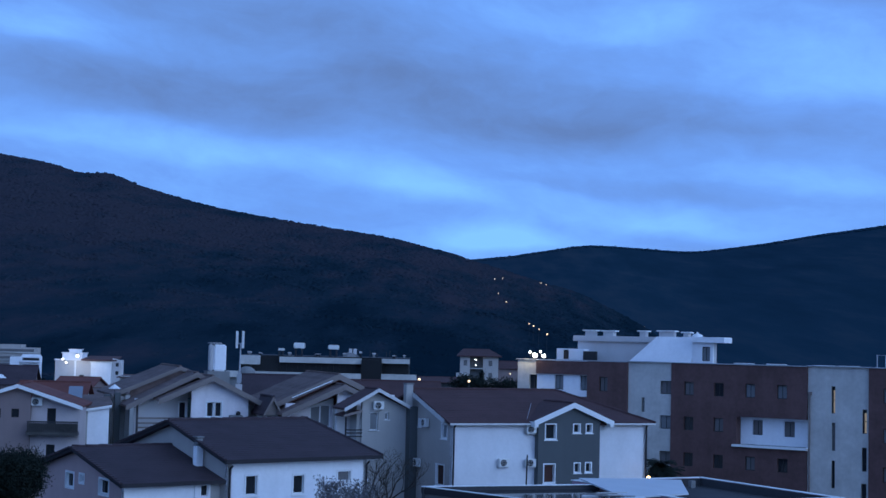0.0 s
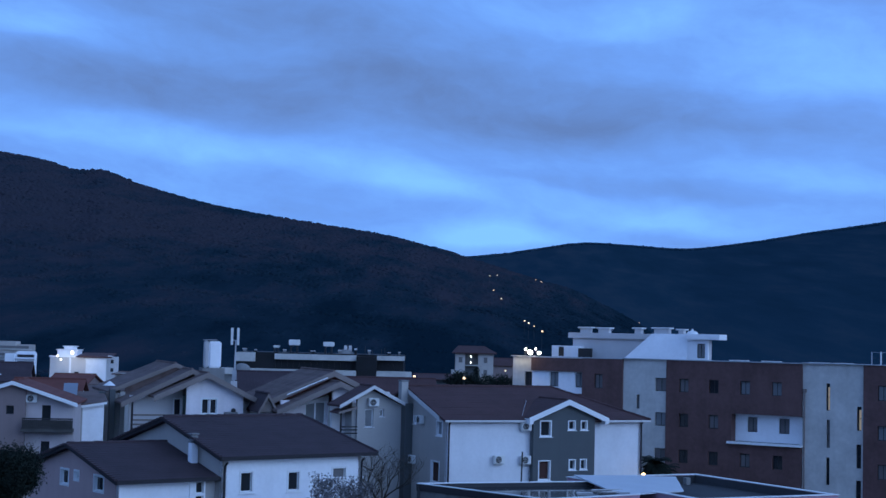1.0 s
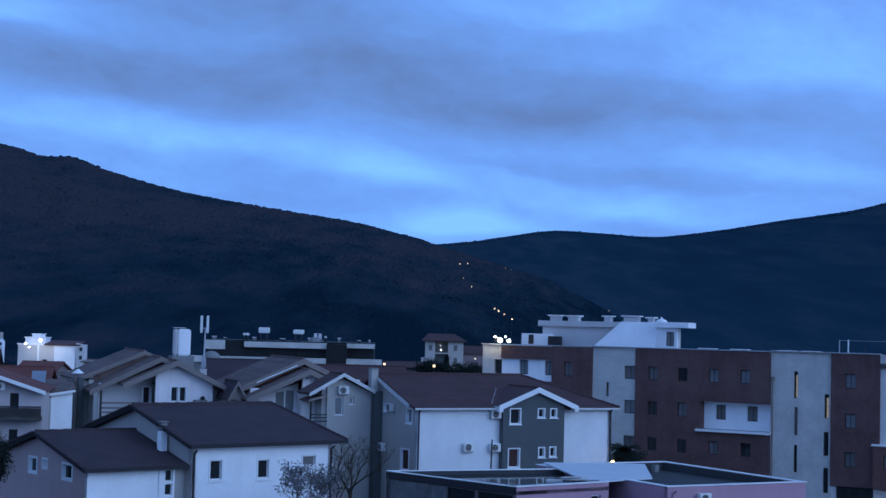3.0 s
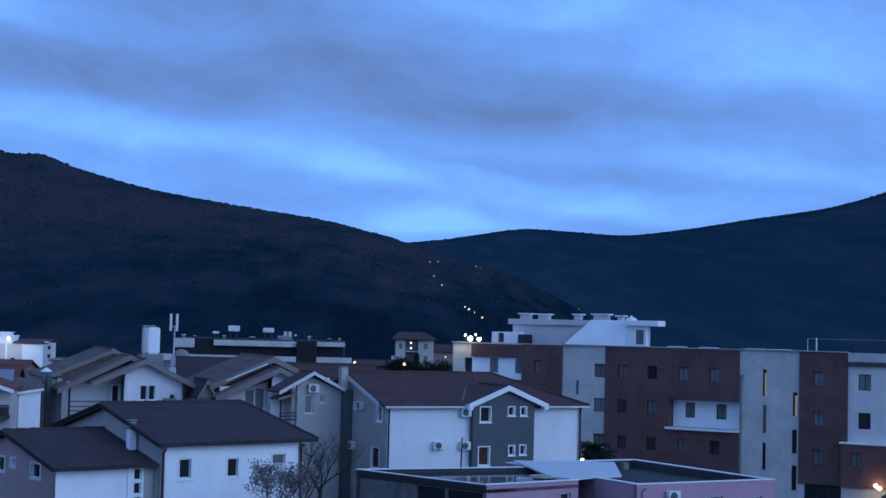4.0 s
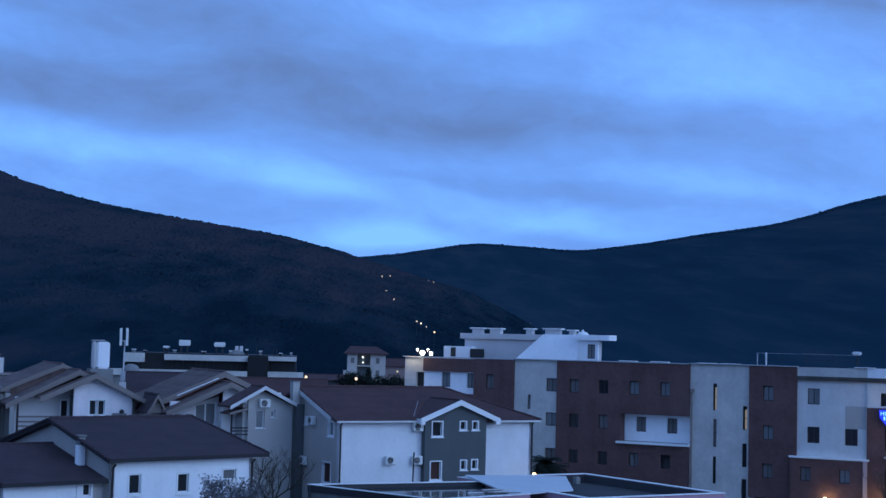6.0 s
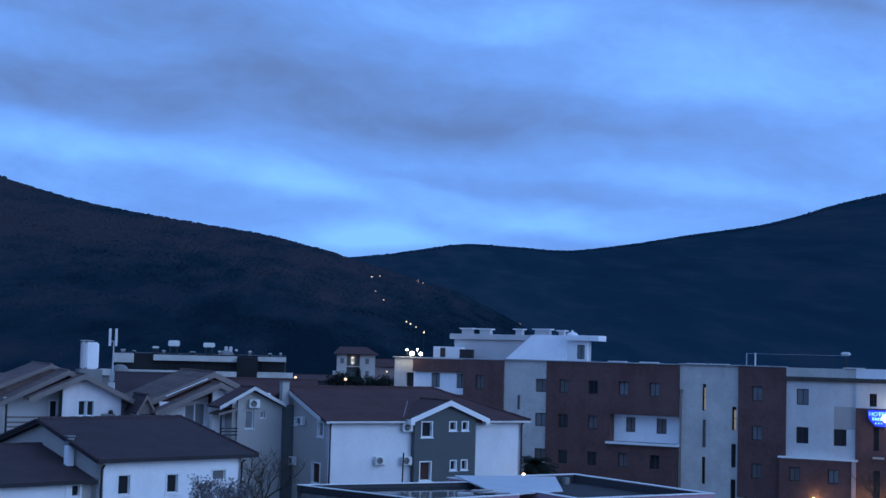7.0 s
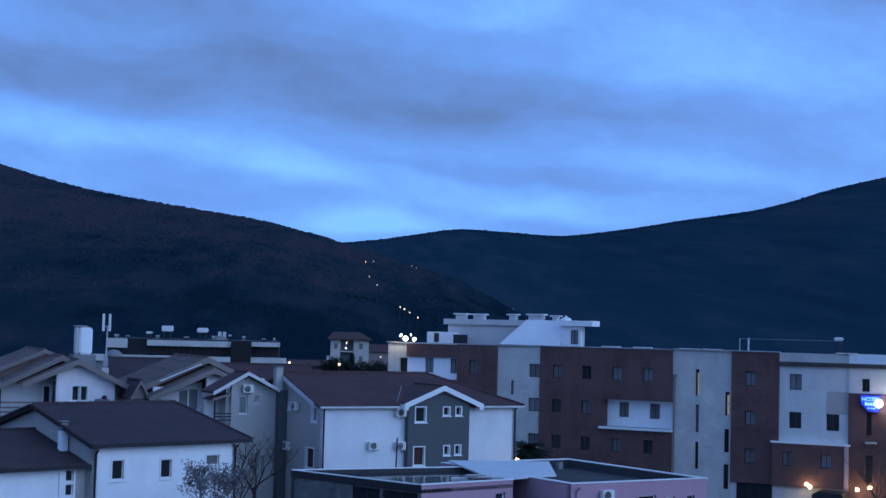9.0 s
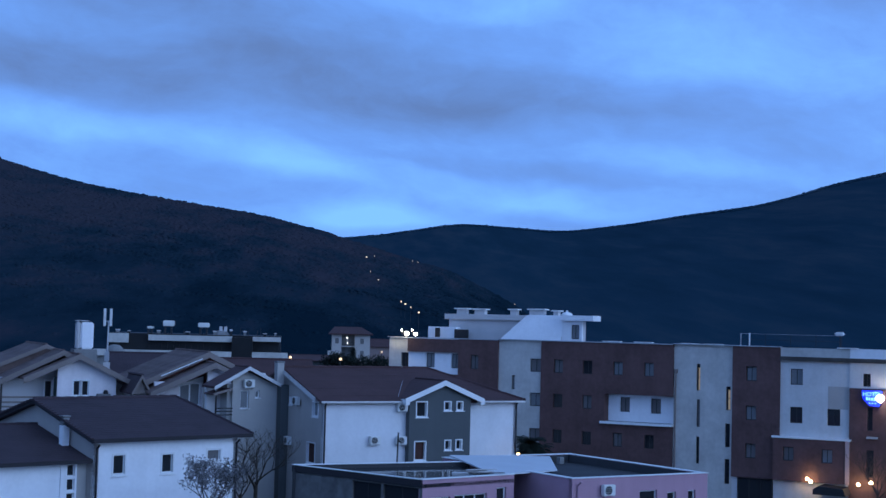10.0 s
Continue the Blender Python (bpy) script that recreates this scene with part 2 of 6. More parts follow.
def prism(outline, y0, y1):
    """An upright plate with an outline in x and z, from y0 to y1."""
    bm = bmesh.new()
    a = [bm.verts.new((x, y0, z)) for x, z in outline]
    b = [bm.verts.new((x, y1, z)) for x, z in outline]
    bm.faces.new(a)
    bm.faces.new(b[::-1])
    n = len(a)
    for i in range(n):
        bm.faces.new((a[i], b[i], b[(i + 1) % n], a[(i + 1) % n]))
    bmesh.ops.recalc_face_normals(bm, faces=bm.faces[:])
    return bm


def pierced(x0, x1, z0, z1, holes, thick=0.3):
    """A wall in the plane y = 0, its outside at y = 0, with openings (x0, x1, z0, z1) through it, as one closed mesh."""
    bm = bmesh.new()
    xs = sorted({x0, x1, *[v for h in holes for v in h[:2] if x0 < v < x1]})
    zs = sorted({z0, z1, *[v for h in holes for v in h[2:4] if z0 < v < z1]})
    nx, nz = len(xs) - 1, len(zs) - 1

    def solid(i, j):
        if not (0 <= i < nx and 0 <= j < nz):
            return False
        cx, cz = (xs[i] + xs[i + 1]) / 2, (zs[j] + zs[j + 1]) / 2
        return not any(h[0] < cx < h[1] and h[2] < cz < h[3] for h in holes)

    made = {}

    def at_corner(i, j, k):
        if (i, j, k) not in made:
            made[i, j, k] = bm.verts.new((xs[i], thick * k, zs[j]))
        return made[i, j, k]

    for i in range(nx):
        for j in range(nz):
            if not solid(i, j):
                continue
            bm.faces.new([at_corner(i, j, 0), at_corner(i + 1, j, 0), at_corner(i + 1, j + 1, 0), at_corner(i, j + 1, 0)])
            bm.faces.new([at_corner(i, j + 1, 1), at_corner(i + 1, j + 1, 1), at_corner(i + 1, j, 1), at_corner(i, j, 1)])
            for (di, dj), (p, q) in (((0, -1), ((i, j), (i + 1, j))), ((0, 1), ((i + 1, j + 1), (i, j + 1))), ((-1, 0), ((i, j + 1), (i, j))), ((1, 0), ((i + 1, j), (i + 1, j + 1)))):
                if not solid(i + di, j + dj):
                    bm.faces.new([at_corner(*p, 1), at_corner(*q, 1), at_corner(*q, 0), at_corner(*p, 0)])
    return bm


def window(parent, hole, m, frame_mat=None, proud=0.0, deep=0.14, mullions=1, sill=True, behind=None, width=0.06, surround=0.0, rails=0):
    """A window in an opening: frame, mullions, panes, sill, and a blind, curtain or lit room behind it. m is the wall's pose."""
    frame_mat = frame_mat or WHITETRIM
    x0, x1, z0, z1 = hole
    w = width
    ya = deep - proud
    xs = [x0 + (x1 - x0) * k / mullions for k in range(mullions + 1)]
    zs = [z0 + (z1 - z0) * k / (rails + 1) for k in range(rails + 2)]
    lights = []
    for i in range(mullions):
        for j in range(rails + 1):
            lights.append((xs[i] + (w if i == 0 else w / 2), xs[i + 1] - (w if i == mullions - 1 else w / 2), zs[j] + (w if j == 0 else w / 2), zs[j + 1] - (w if j == rails else w / 2)))
    win = part("window", pierced(x0, x1, z0, z1, lights, 0.07), frame_mat, parent, m=m @ pose(0, ya, 0))
    win.matrix_basis = m
    win.data.transform(pose(0, ya, 0))
    if surround:
        s = surround
        sr = part("surround", pierced(x0 - s, x1 + s, z0 - s, z1 + s, [(x0 + 0.02, x1 - 0.02, z0 + 0.02, z1 - 0.02)], deep + 0.03), frame_mat, win)
        sr.data.transform(pose(0, -0.03, 0))
    part("pane", box(x0 + w * 0.7, x1 - w * 0.7, ya + 0.03, ya + 0.045, z0 + w * 0.7, z1 - w * 0.7), PANE, win)
    if behind is WARMSOFT:
        part("lit_interior", box(x0 + w + 0.3 * (x1 - x0), x1 - w, ya + 0.012, ya + 0.026, z0 + w, z1 - w - 0.12 * (z1 - z0)), behind, win, "warm lit room behind the glass")
    elif behind is not None:
        xc = x1 - w
        part("curtain", box(x0 + w, xc, ya + 0.012, ya + 0.026, z0 + w, z1 - w), behind, win, "drawn curtain")
    if sill:
        part("sill", box(x0 - 0.08 - surround, x1 + 0.08 + surround, -0.09, -0.034 if surround else deep, z0 - 0.05 - surround, z0 - surround), frame_mat, win)
    return win


def air_conditioner(x, y, turn, z, label="white outdoor air conditioner unit on wall brackets"):
    """An outdoor unit; x, y: the middle of its back on the wall."""
    ac = thing("air_conditioner", x, y, turn, label, "air conditioner", "outdoor air conditioner units", z=z)
    part("casing", box(-0.4, 0.4, -0.38, -0.08, 0, 0.58, 0.025), PLASTIC, ac)
    bm = bmesh.new()
    rod(bm, (-0.08, -0.395, 0.29), (-0.08, -0.378, 0.29), 0.24, n=24)
    part("fan_grille", bm, DARKPLASTIC, ac, "round dark fan grille")
    bm = bmesh.new()
    for k in range(5):
        rod(bm, (-0.08 - 0.22, -0.402, 0.09 + 0.1 * k), (-0.08 + 0.22, -0.402, 0.09 + 0.1 * k), 0.008, n=5)
    part("guard", bm, PLASTIC, ac)
    for s in (-0.3, 0.3):
        part("bracket", box(s - 0.02, s + 0.02, -0.4, 0, -0.05, -0.005), METAL, ac)
    return ac


# ---- ground and hills ----
def curve_at(points, x):
    """A smooth line through a few (x, value) pairs."""
    xs, ys = [p[0] for p in points], [p[1] for p in points]
    if x <= xs[0]:
        return ys[0]
    for i in range(len(xs) - 1):
        if x <= xs[i + 1]:
            h = xs[i + 1] - xs[i]
            m0 = (ys[i + 1] - ys[i - 1]) / (xs[i + 1] - xs[i - 1]) if i else (ys[1] - ys[0]) / h
            m1 = (ys[i + 2] - ys[i]) / (xs[i + 2] - xs[i]) if i + 2 < len(xs) else (ys[i + 1] - ys[i]) / h
            s = (x - xs[i]) / h
            return (2 * s**3 - 3 * s**2 + 1) * ys[i] + (s**3 - 2 * s**2 + s) * h * m0 + (3 * s**2 - 2 * s**3) * ys[i + 1] + (s**3 - s**2) * h * m1
    return ys[-1]


CANOPY = 0.05


def hill_height(a, d, ridge, near, crest, far, rough):
    """Height over the plain at azimuth a (degrees) and distance d."""
    top = math.tan(radians(max(curve_at(ridge, a) - CANOPY, -1.5))) * crest + EYE
    s = (d - near) / (crest - near) if d < crest else 1 - (d - crest) / (far - crest)
    s = min(1.0, max(0.0, s))
    shape = s ** 1.15 if d < crest else s * s * (3 - 2 * s)
    p = Vector((d * math.sin(radians(a)) / 260, d * math.cos(radians(a)) / 260, 3.1))
    wob = noise.fractal(p, 1.0, 2.0, 5) * rough * (s * (1 - s) * 4 * 0.9 + 0.04)
    return max(-3.0, top * shape + wob)


def hill(name, label, mat, ridge, near, crest, far, a0, a1, step, rough):
    verts, faces = [], []
    ds = [near + (crest - near) * k / 34 for k in range(35)] + [crest + (far - crest) * k / 6 for k in range(1, 7)]
    az = [a0 + step * k for k in range(int((a1 - a0) / step) + 1)]
    for a in az:
        for d in ds:
            verts.append((d * math.sin(radians(a)), d * math.cos(radians(a)), hill_height(a, d, ridge, near, crest, far, rough)))
    n = len(ds)
    for i in range(len(az) - 1):
        for j in range(n - 1):
            faces.append((i * n + j, (i + 1) * n + j, (i + 1) * n + j + 1, i * n + j + 1))
    me = bpy.data.meshes.new(name)
    me.from_pydata(verts, [], faces)
    me.shade_smooth()
    me.materials.append(mat)
    return tagged(new(name, me), label, "hill", kind="structure")


LEFT_RIDGE = [(-40, 9.5), (-26, 8.2), (-19.5, 7.1), (-16.67, 6.60), (-15.66, 6.48), (-14.63, 6.29), (-14.0, 6.10), (-13.4, 6.05), (-12.8, 6.09), (-12.25, 5.95), (-11.5, 5.66), (-8.75, 4.99), (-5.74, 4.53),
              (-1.83, 3.99), (-0.52, 3.68), (0.35, 3.49), (0.96, 3.28), (1.88, 3.03), (3.84, 2.44), (5.13, 2.1), (6.43, 1.5), (7.51, 0.95), (9.0, 0.1), (11, -0.5), (14, -0.8)]
RIGHT_RIDGE = [(-8, 2.6), (-3, 3.0), (0.96, 3.28), (2.52, 3.44), (3.81, 3.66), (5.53, 3.91), (7.25, 3.85), (9.48, 3.75), (11.89, 4.04), (14.15, 4.43), (16.6, 4.80), (18.0, 5.14), (19.64, 5.65), (21.4, 6.05), (26, 7.0), (40, 8.0)]

def forest(name, label, mat, ridge, near, crest, far, rough, a0, a1, d0, d1, count, size, seed, lift):
    """Far woodland as one mesh: low-poly crowns of uneven size strewn over a hillside, their middles lift * size over the ground."""
    rng = np.random.default_rng(seed)
    g = (1 + 5 ** 0.5) / 2
    ico = np.array([(-1, g, 0), (1, g, 0), (-1, -g, 0), (1, -g, 0), (0, -1, g), (0, 1, g), (0, -1, -g), (0, 1, -g), (g, 0, -1), (g, 0, 1), (-g, 0, -1), (-g, 0, 1)]) / math.hypot(1, g)
    tri = np.array([(0, 11, 5), (0, 5, 1), (0, 1, 7), (0, 7, 10), (0, 10, 11), (1, 5, 9), (5, 11, 4), (11, 10, 2), (10, 7, 6), (7, 1, 8), (3, 9, 4), (3, 4, 2), (3, 2, 6), (3, 6, 8), (3, 8, 9), (4, 9, 5), (2, 4, 11), (6, 2, 10), (8, 6, 7), (9, 8, 1)])
    az = rng.uniform(a0, a1, count)
    ds = np.sqrt(rng.uniform(d0 * d0, d1 * d1, count))
    pts = []
    for a, d in zip(az, ds):
        z = hill_height(a, d, ridge, near, crest, far, rough)
        pts.append((d * math.sin(radians(a)), d * math.cos(radians(a)), max(z, 0.0)))
    pts = np.array(pts)
    n = len(pts)
    r = size * rng.uniform(0.55, 1.35, n) * np.where(rng.random(n) < 0.04, 1.35, 1.0)
    r = r * np.clip(np.hypot(pts[:, 0], pts[:, 1]) / 1500, 0.42, 1.0)
    sc = np.stack([r, r, r * rng.uniform(0.55, 0.9, n)], 1)
    jit = rng.uniform(0.8, 1.2, (n, 12, 1))
    v = ico[None] * jit * sc[:, None, :] + pts[:, None, :] + np.array([0, 0, lift * size])
    f = tri[None] + 12 * np.arange(n)[:, None, None]
    me = bpy.data.meshes.new(name)
    me.from_pydata(v.reshape(-1, 3).tolist(), [], f.reshape(-1, 3).tolist())
    me.shade_smooth()
    me.materials.append(mat)
    return tagged(new(name, me), label, "woodland", kind="stuff")


def wooded(name, dark, green, brown, patch, z0=None, x_fade=None, per_crown=0.0):
    """Woodland seen from afar, blue haze put into its colours: stands of dark evergreens and of bare brown wood that
    run up the slope, with a grain of crowns.
    z0: heights between which evergreens give way to bare wood; x_fade: where the bare wood of the west side begins and
    is full."""
    m = bpy.data.materials.new(name)
    m.use_nodes = True
    nt = m.node_tree
    b = nt.nodes["Principled BSDF"]
    b.inputs["Roughness"].default_value = 1.0
    b.inputs["Specular IOR Level"].default_value = 0.0
    tc = nt.nodes.new("ShaderNodeTexCoord")

    def op(kind, p, q):
        n = nt.nodes.new("ShaderNodeMath")
        n.operation = kind
        for i, v in enumerate((p, q)):
            if isinstance(v, (int, float)):
                n.inputs[i].default_value = v
            else:
                nt.links.new(v, n.inputs[i])
        return n.outputs[0]

    def clumps(size, detail, amp, deep):
        mp, ns = nt.nodes.new("ShaderNodeMapping"), nt.nodes.new("ShaderNodeTexNoise")
        mp.inputs["Scale"].default_value = (1 / size, deep / size, 1.3 / size)
        nt.links.new(tc.outputs["Object"], mp.inputs[0])
        nt.links.new(mp.outputs[0], ns.inputs["Vector"])
        ns.inputs["Scale"].default_value, ns.inputs["Detail"].default_value, ns.inputs["Roughness"].default_value = 1.0, detail, 0.6
        return op("MULTIPLY", op("SUBTRACT", ns.outputs[0], 0.5), amp)

    fac = op("ADD", op("ADD", clumps(patch, 4, 1.4, 0.10), clumps(patch / 5, 4, 1.6, 0.12)), clumps(6, 2, 0.16, 0.5))
    sp = nt.nodes.new("ShaderNodeSeparateXYZ")
    nt.links.new(tc.outputs["Object"], sp.inputs[0])
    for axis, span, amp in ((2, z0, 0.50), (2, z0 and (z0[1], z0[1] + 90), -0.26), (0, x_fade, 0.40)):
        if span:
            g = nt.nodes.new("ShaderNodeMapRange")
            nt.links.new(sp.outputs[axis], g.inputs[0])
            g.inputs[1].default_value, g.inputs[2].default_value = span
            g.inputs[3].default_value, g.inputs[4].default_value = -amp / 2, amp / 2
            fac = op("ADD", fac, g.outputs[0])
    if per_crown:
        geo = nt.nodes.new("ShaderNodeNewGeometry")
        fac = op("ADD", fac, op("MULTIPLY", op("SUBTRACT", geo.outputs["Random Per Island"], 0.5), per_crown))
    rp = nt.nodes.new("ShaderNodeValToRGB")
    e = rp.color_ramp.elements
    e[0].position, e[0].color = 0.18, (*dark, 1)
    e[1].position, e[1].color = 0.92, (*brown, 1)
    e.new(0.48).color = (*green, 1)
    nt.links.new(op("ADD", fac, 0.5), rp.inputs[0])
    nt.links.new(rp.outputs[0], b.inputs["Base Color"])
    return m


# aerial haze is put into these base colours as blue, most for the mountain
NEAR_HAZED = ((0.0064, 0.0195, 0.0305), (0.0140, 0.0305, 0.0450), (0.0400, 0.0410, 0.0540))
FAR_HAZED = ((0.0130, 0.0370, 0.0570), (0.0165, 0.0430, 0.0660), (0.0330, 0.0550, 0.0740))
WOOD1 = wooded("hazed_hillside_wood", *NEAR_HAZED, 150, (15, 105), (60, -460), 0.12)
WOOD2 = wooded("hazed_distant_wood", *FAR_HAZED, 300, None, None, 0.25)
HILLNEAR = wooded("hazed_wooded_hillside", *NEAR_HAZED, 150, (15, 105), (60, -460))
HILLFAR = wooded("hazed_distant_hillside", *FAR_HAZED, 300)
ROUGH_NEAR, ROUGH_FAR = 9, 8
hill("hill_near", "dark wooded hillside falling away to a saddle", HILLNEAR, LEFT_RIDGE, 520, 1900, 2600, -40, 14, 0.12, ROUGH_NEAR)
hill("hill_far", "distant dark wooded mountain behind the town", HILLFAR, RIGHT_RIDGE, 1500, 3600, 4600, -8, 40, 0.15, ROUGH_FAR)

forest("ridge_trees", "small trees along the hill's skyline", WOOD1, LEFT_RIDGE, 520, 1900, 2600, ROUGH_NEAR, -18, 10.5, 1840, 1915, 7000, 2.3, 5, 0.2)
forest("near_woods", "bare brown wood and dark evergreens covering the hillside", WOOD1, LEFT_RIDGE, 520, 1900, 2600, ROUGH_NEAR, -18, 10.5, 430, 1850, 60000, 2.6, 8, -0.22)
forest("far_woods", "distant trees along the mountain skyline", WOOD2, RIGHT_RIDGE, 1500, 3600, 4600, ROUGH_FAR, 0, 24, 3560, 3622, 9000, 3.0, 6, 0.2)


def valley_woods():
    """Dark trees and gardens on the plain between the town and the hills."""
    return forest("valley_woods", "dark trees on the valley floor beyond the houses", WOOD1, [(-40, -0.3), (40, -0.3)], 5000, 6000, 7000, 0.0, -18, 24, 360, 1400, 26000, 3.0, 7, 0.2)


valley_woods()

bm = bmesh.new()
bmesh.ops.create_circle(bm, cap_ends=True, radius=4800, segments=96)
tagged(part("ground", bm, EARTH), "dark ground of the valley floor", "ground", kind="structure")


def gable_roof(parent, xc, half_l, half_r, y0, y1, ze_l, ze_r, zr, mat, thick=0.14, trim=None, depth=0.32, name="roof_slope"):
    """A roof whose ridge runs into the depth: two slopes, and a bargeboard along each front verge."""
    part(name, slab([(xc - half_l, y0, ze_l), (xc, y0, zr), (xc, y1, zr), (xc - half_l, y1, ze_l)], thick), mat, parent)
    part(name, slab([(xc, y0, zr), (xc + half_r, y0, ze_r), (xc + half_r, y1, ze_r), (xc, y1, zr)], thick), mat, parent)
    n = max(6, int(max(half_l, half_r) / 0.36))
    tile_courses(parent, (xc - half_l, y1, ze_l), (xc - half_l, y0, ze_l), (xc, y0, zr), (xc, y1, zr), n, mat, 0.008)
    tile_courses(parent, (xc + half_r, y0, ze_r), (xc + half_r, y1, ze_r), (xc, y1, zr), (xc, y0, zr), n, mat, 0.008)
    ridge_tiles(parent, (xc, y0, zr + 0.02), (xc, y1, zr + 0.02), mat, 0.1)
    if trim is not None:
        for xa, za in ((xc - half_l - 0.05, ze_l - 0.02), (xc + half_r + 0.05, ze_r - 0.02)):
            ol = [(xa, za + 0.03), (xc, zr + 0.05), (xc, zr + 0.03 - depth), (xa, za + 0.01 - depth)]
            part("bargeboard", prism(ol, y0 - 0.06, y0 - 0.005), trim, parent)


def drainpipe(parent, x, y, z1, mat=None, z0=0.0, r=0.06):
    bm = bmesh.new()
    rod(bm, (x, y, z0), (x, y, z1), r)
    rod(bm, (x, y, z1), (x, y - 0.3, z1 + 0.22), r)
    part("drainpipe", bm, mat or FASCIA, parent, "dark drainpipe")


def tile_courses(parent, a, b, c, d, n, mat, lift=0.03):
    """Overlapping courses of tiles on a slope: a, b the lower corners, d, c the upper ones above them."""
    a, b, c, d = map(Vector, (a, b, c, d))
    nrm = (b - a).cross(d - a).normalized()
    rng = random.Random(n)
    for k in range(n):
        s0, s1 = k / n, min(1.0, (k + 1.12) / n)
        up = [lift * rng.uniform(0.7, 1.3) for _ in range(2)]
        p = [a.lerp(d, s0) + nrm * (0.012 + up[0]), b.lerp(c, s0) + nrm * (0.012 + up[1]), b.lerp(c, s1) + nrm * 0.012, a.lerp(d, s1) + nrm * 0.012]
        bm = bmesh.new()
        top = [bm.verts.new(q) for q in p]
        low = [bm.verts.new(q - nrm * 0.02) for q in p]
        bm.faces.new(top)
        bm.faces.new(low[::-1])
        for i in range(4):
            bm.faces.new((top[i], low[i], low[(i + 1) % 4], top[(i + 1) % 4]))
        part("tile_course", bm, mat, parent)


def ridge_tiles(parent, a, b, mat, r=0.11, pitch=0.42):
    """Half-round ridge tiles, each a little wider at the end that laps over the next."""
    a, b = Vector(a), Vector(b)
    n = max(2, int((b - a).length / pitch))
    rng = random.Random(n)
    for k in range(n):
        p, q = a.lerp(b, k / n), a.lerp(b, (k + 1.1) / n)
        j = Vector((0, 0, rng.uniform(-0.015, 0.02)))
        part("ridge_tile", bar(p + j, q + j, r * 1.12, r * 0.92, 7), mat, parent)


def verge_tiles(parent, a, b, mat, pitch=0.36, w=0.16):
    """Tile ends stepping up along a verge from a to b."""
    a, b = Vector(a), Vector(b)
    n = max(2, int((b - a).length / pitch))
    for k in range(n):
        p, q = a.lerp(b, k / n), a.lerp(b, (k + 1.0) / n)
        bm = bmesh.new()
        vs = [bm.verts.new(v) for v in (p + Vector((-w, 0, 0.09)), p + Vector((0.05, 0, 0.09)), q + Vector((0.05, 0, 0.02)), q + Vector((-w, 0, 0.02)))]
        lo = [bm.verts.new(v.co - Vector((0, 0, 0.12))) for v in vs]
        bm.faces.new(vs)
        bm.faces.new(lo[::-1])
        for i in range(4):
            bm.faces.new((vs[i], lo[i], lo[(i + 1) % 4], vs[(i + 1) % 4]))
        bmesh.ops.recalc_face_normals(bm, faces=bm.faces[:])
        part("verge_tile", bm, mat, parent)


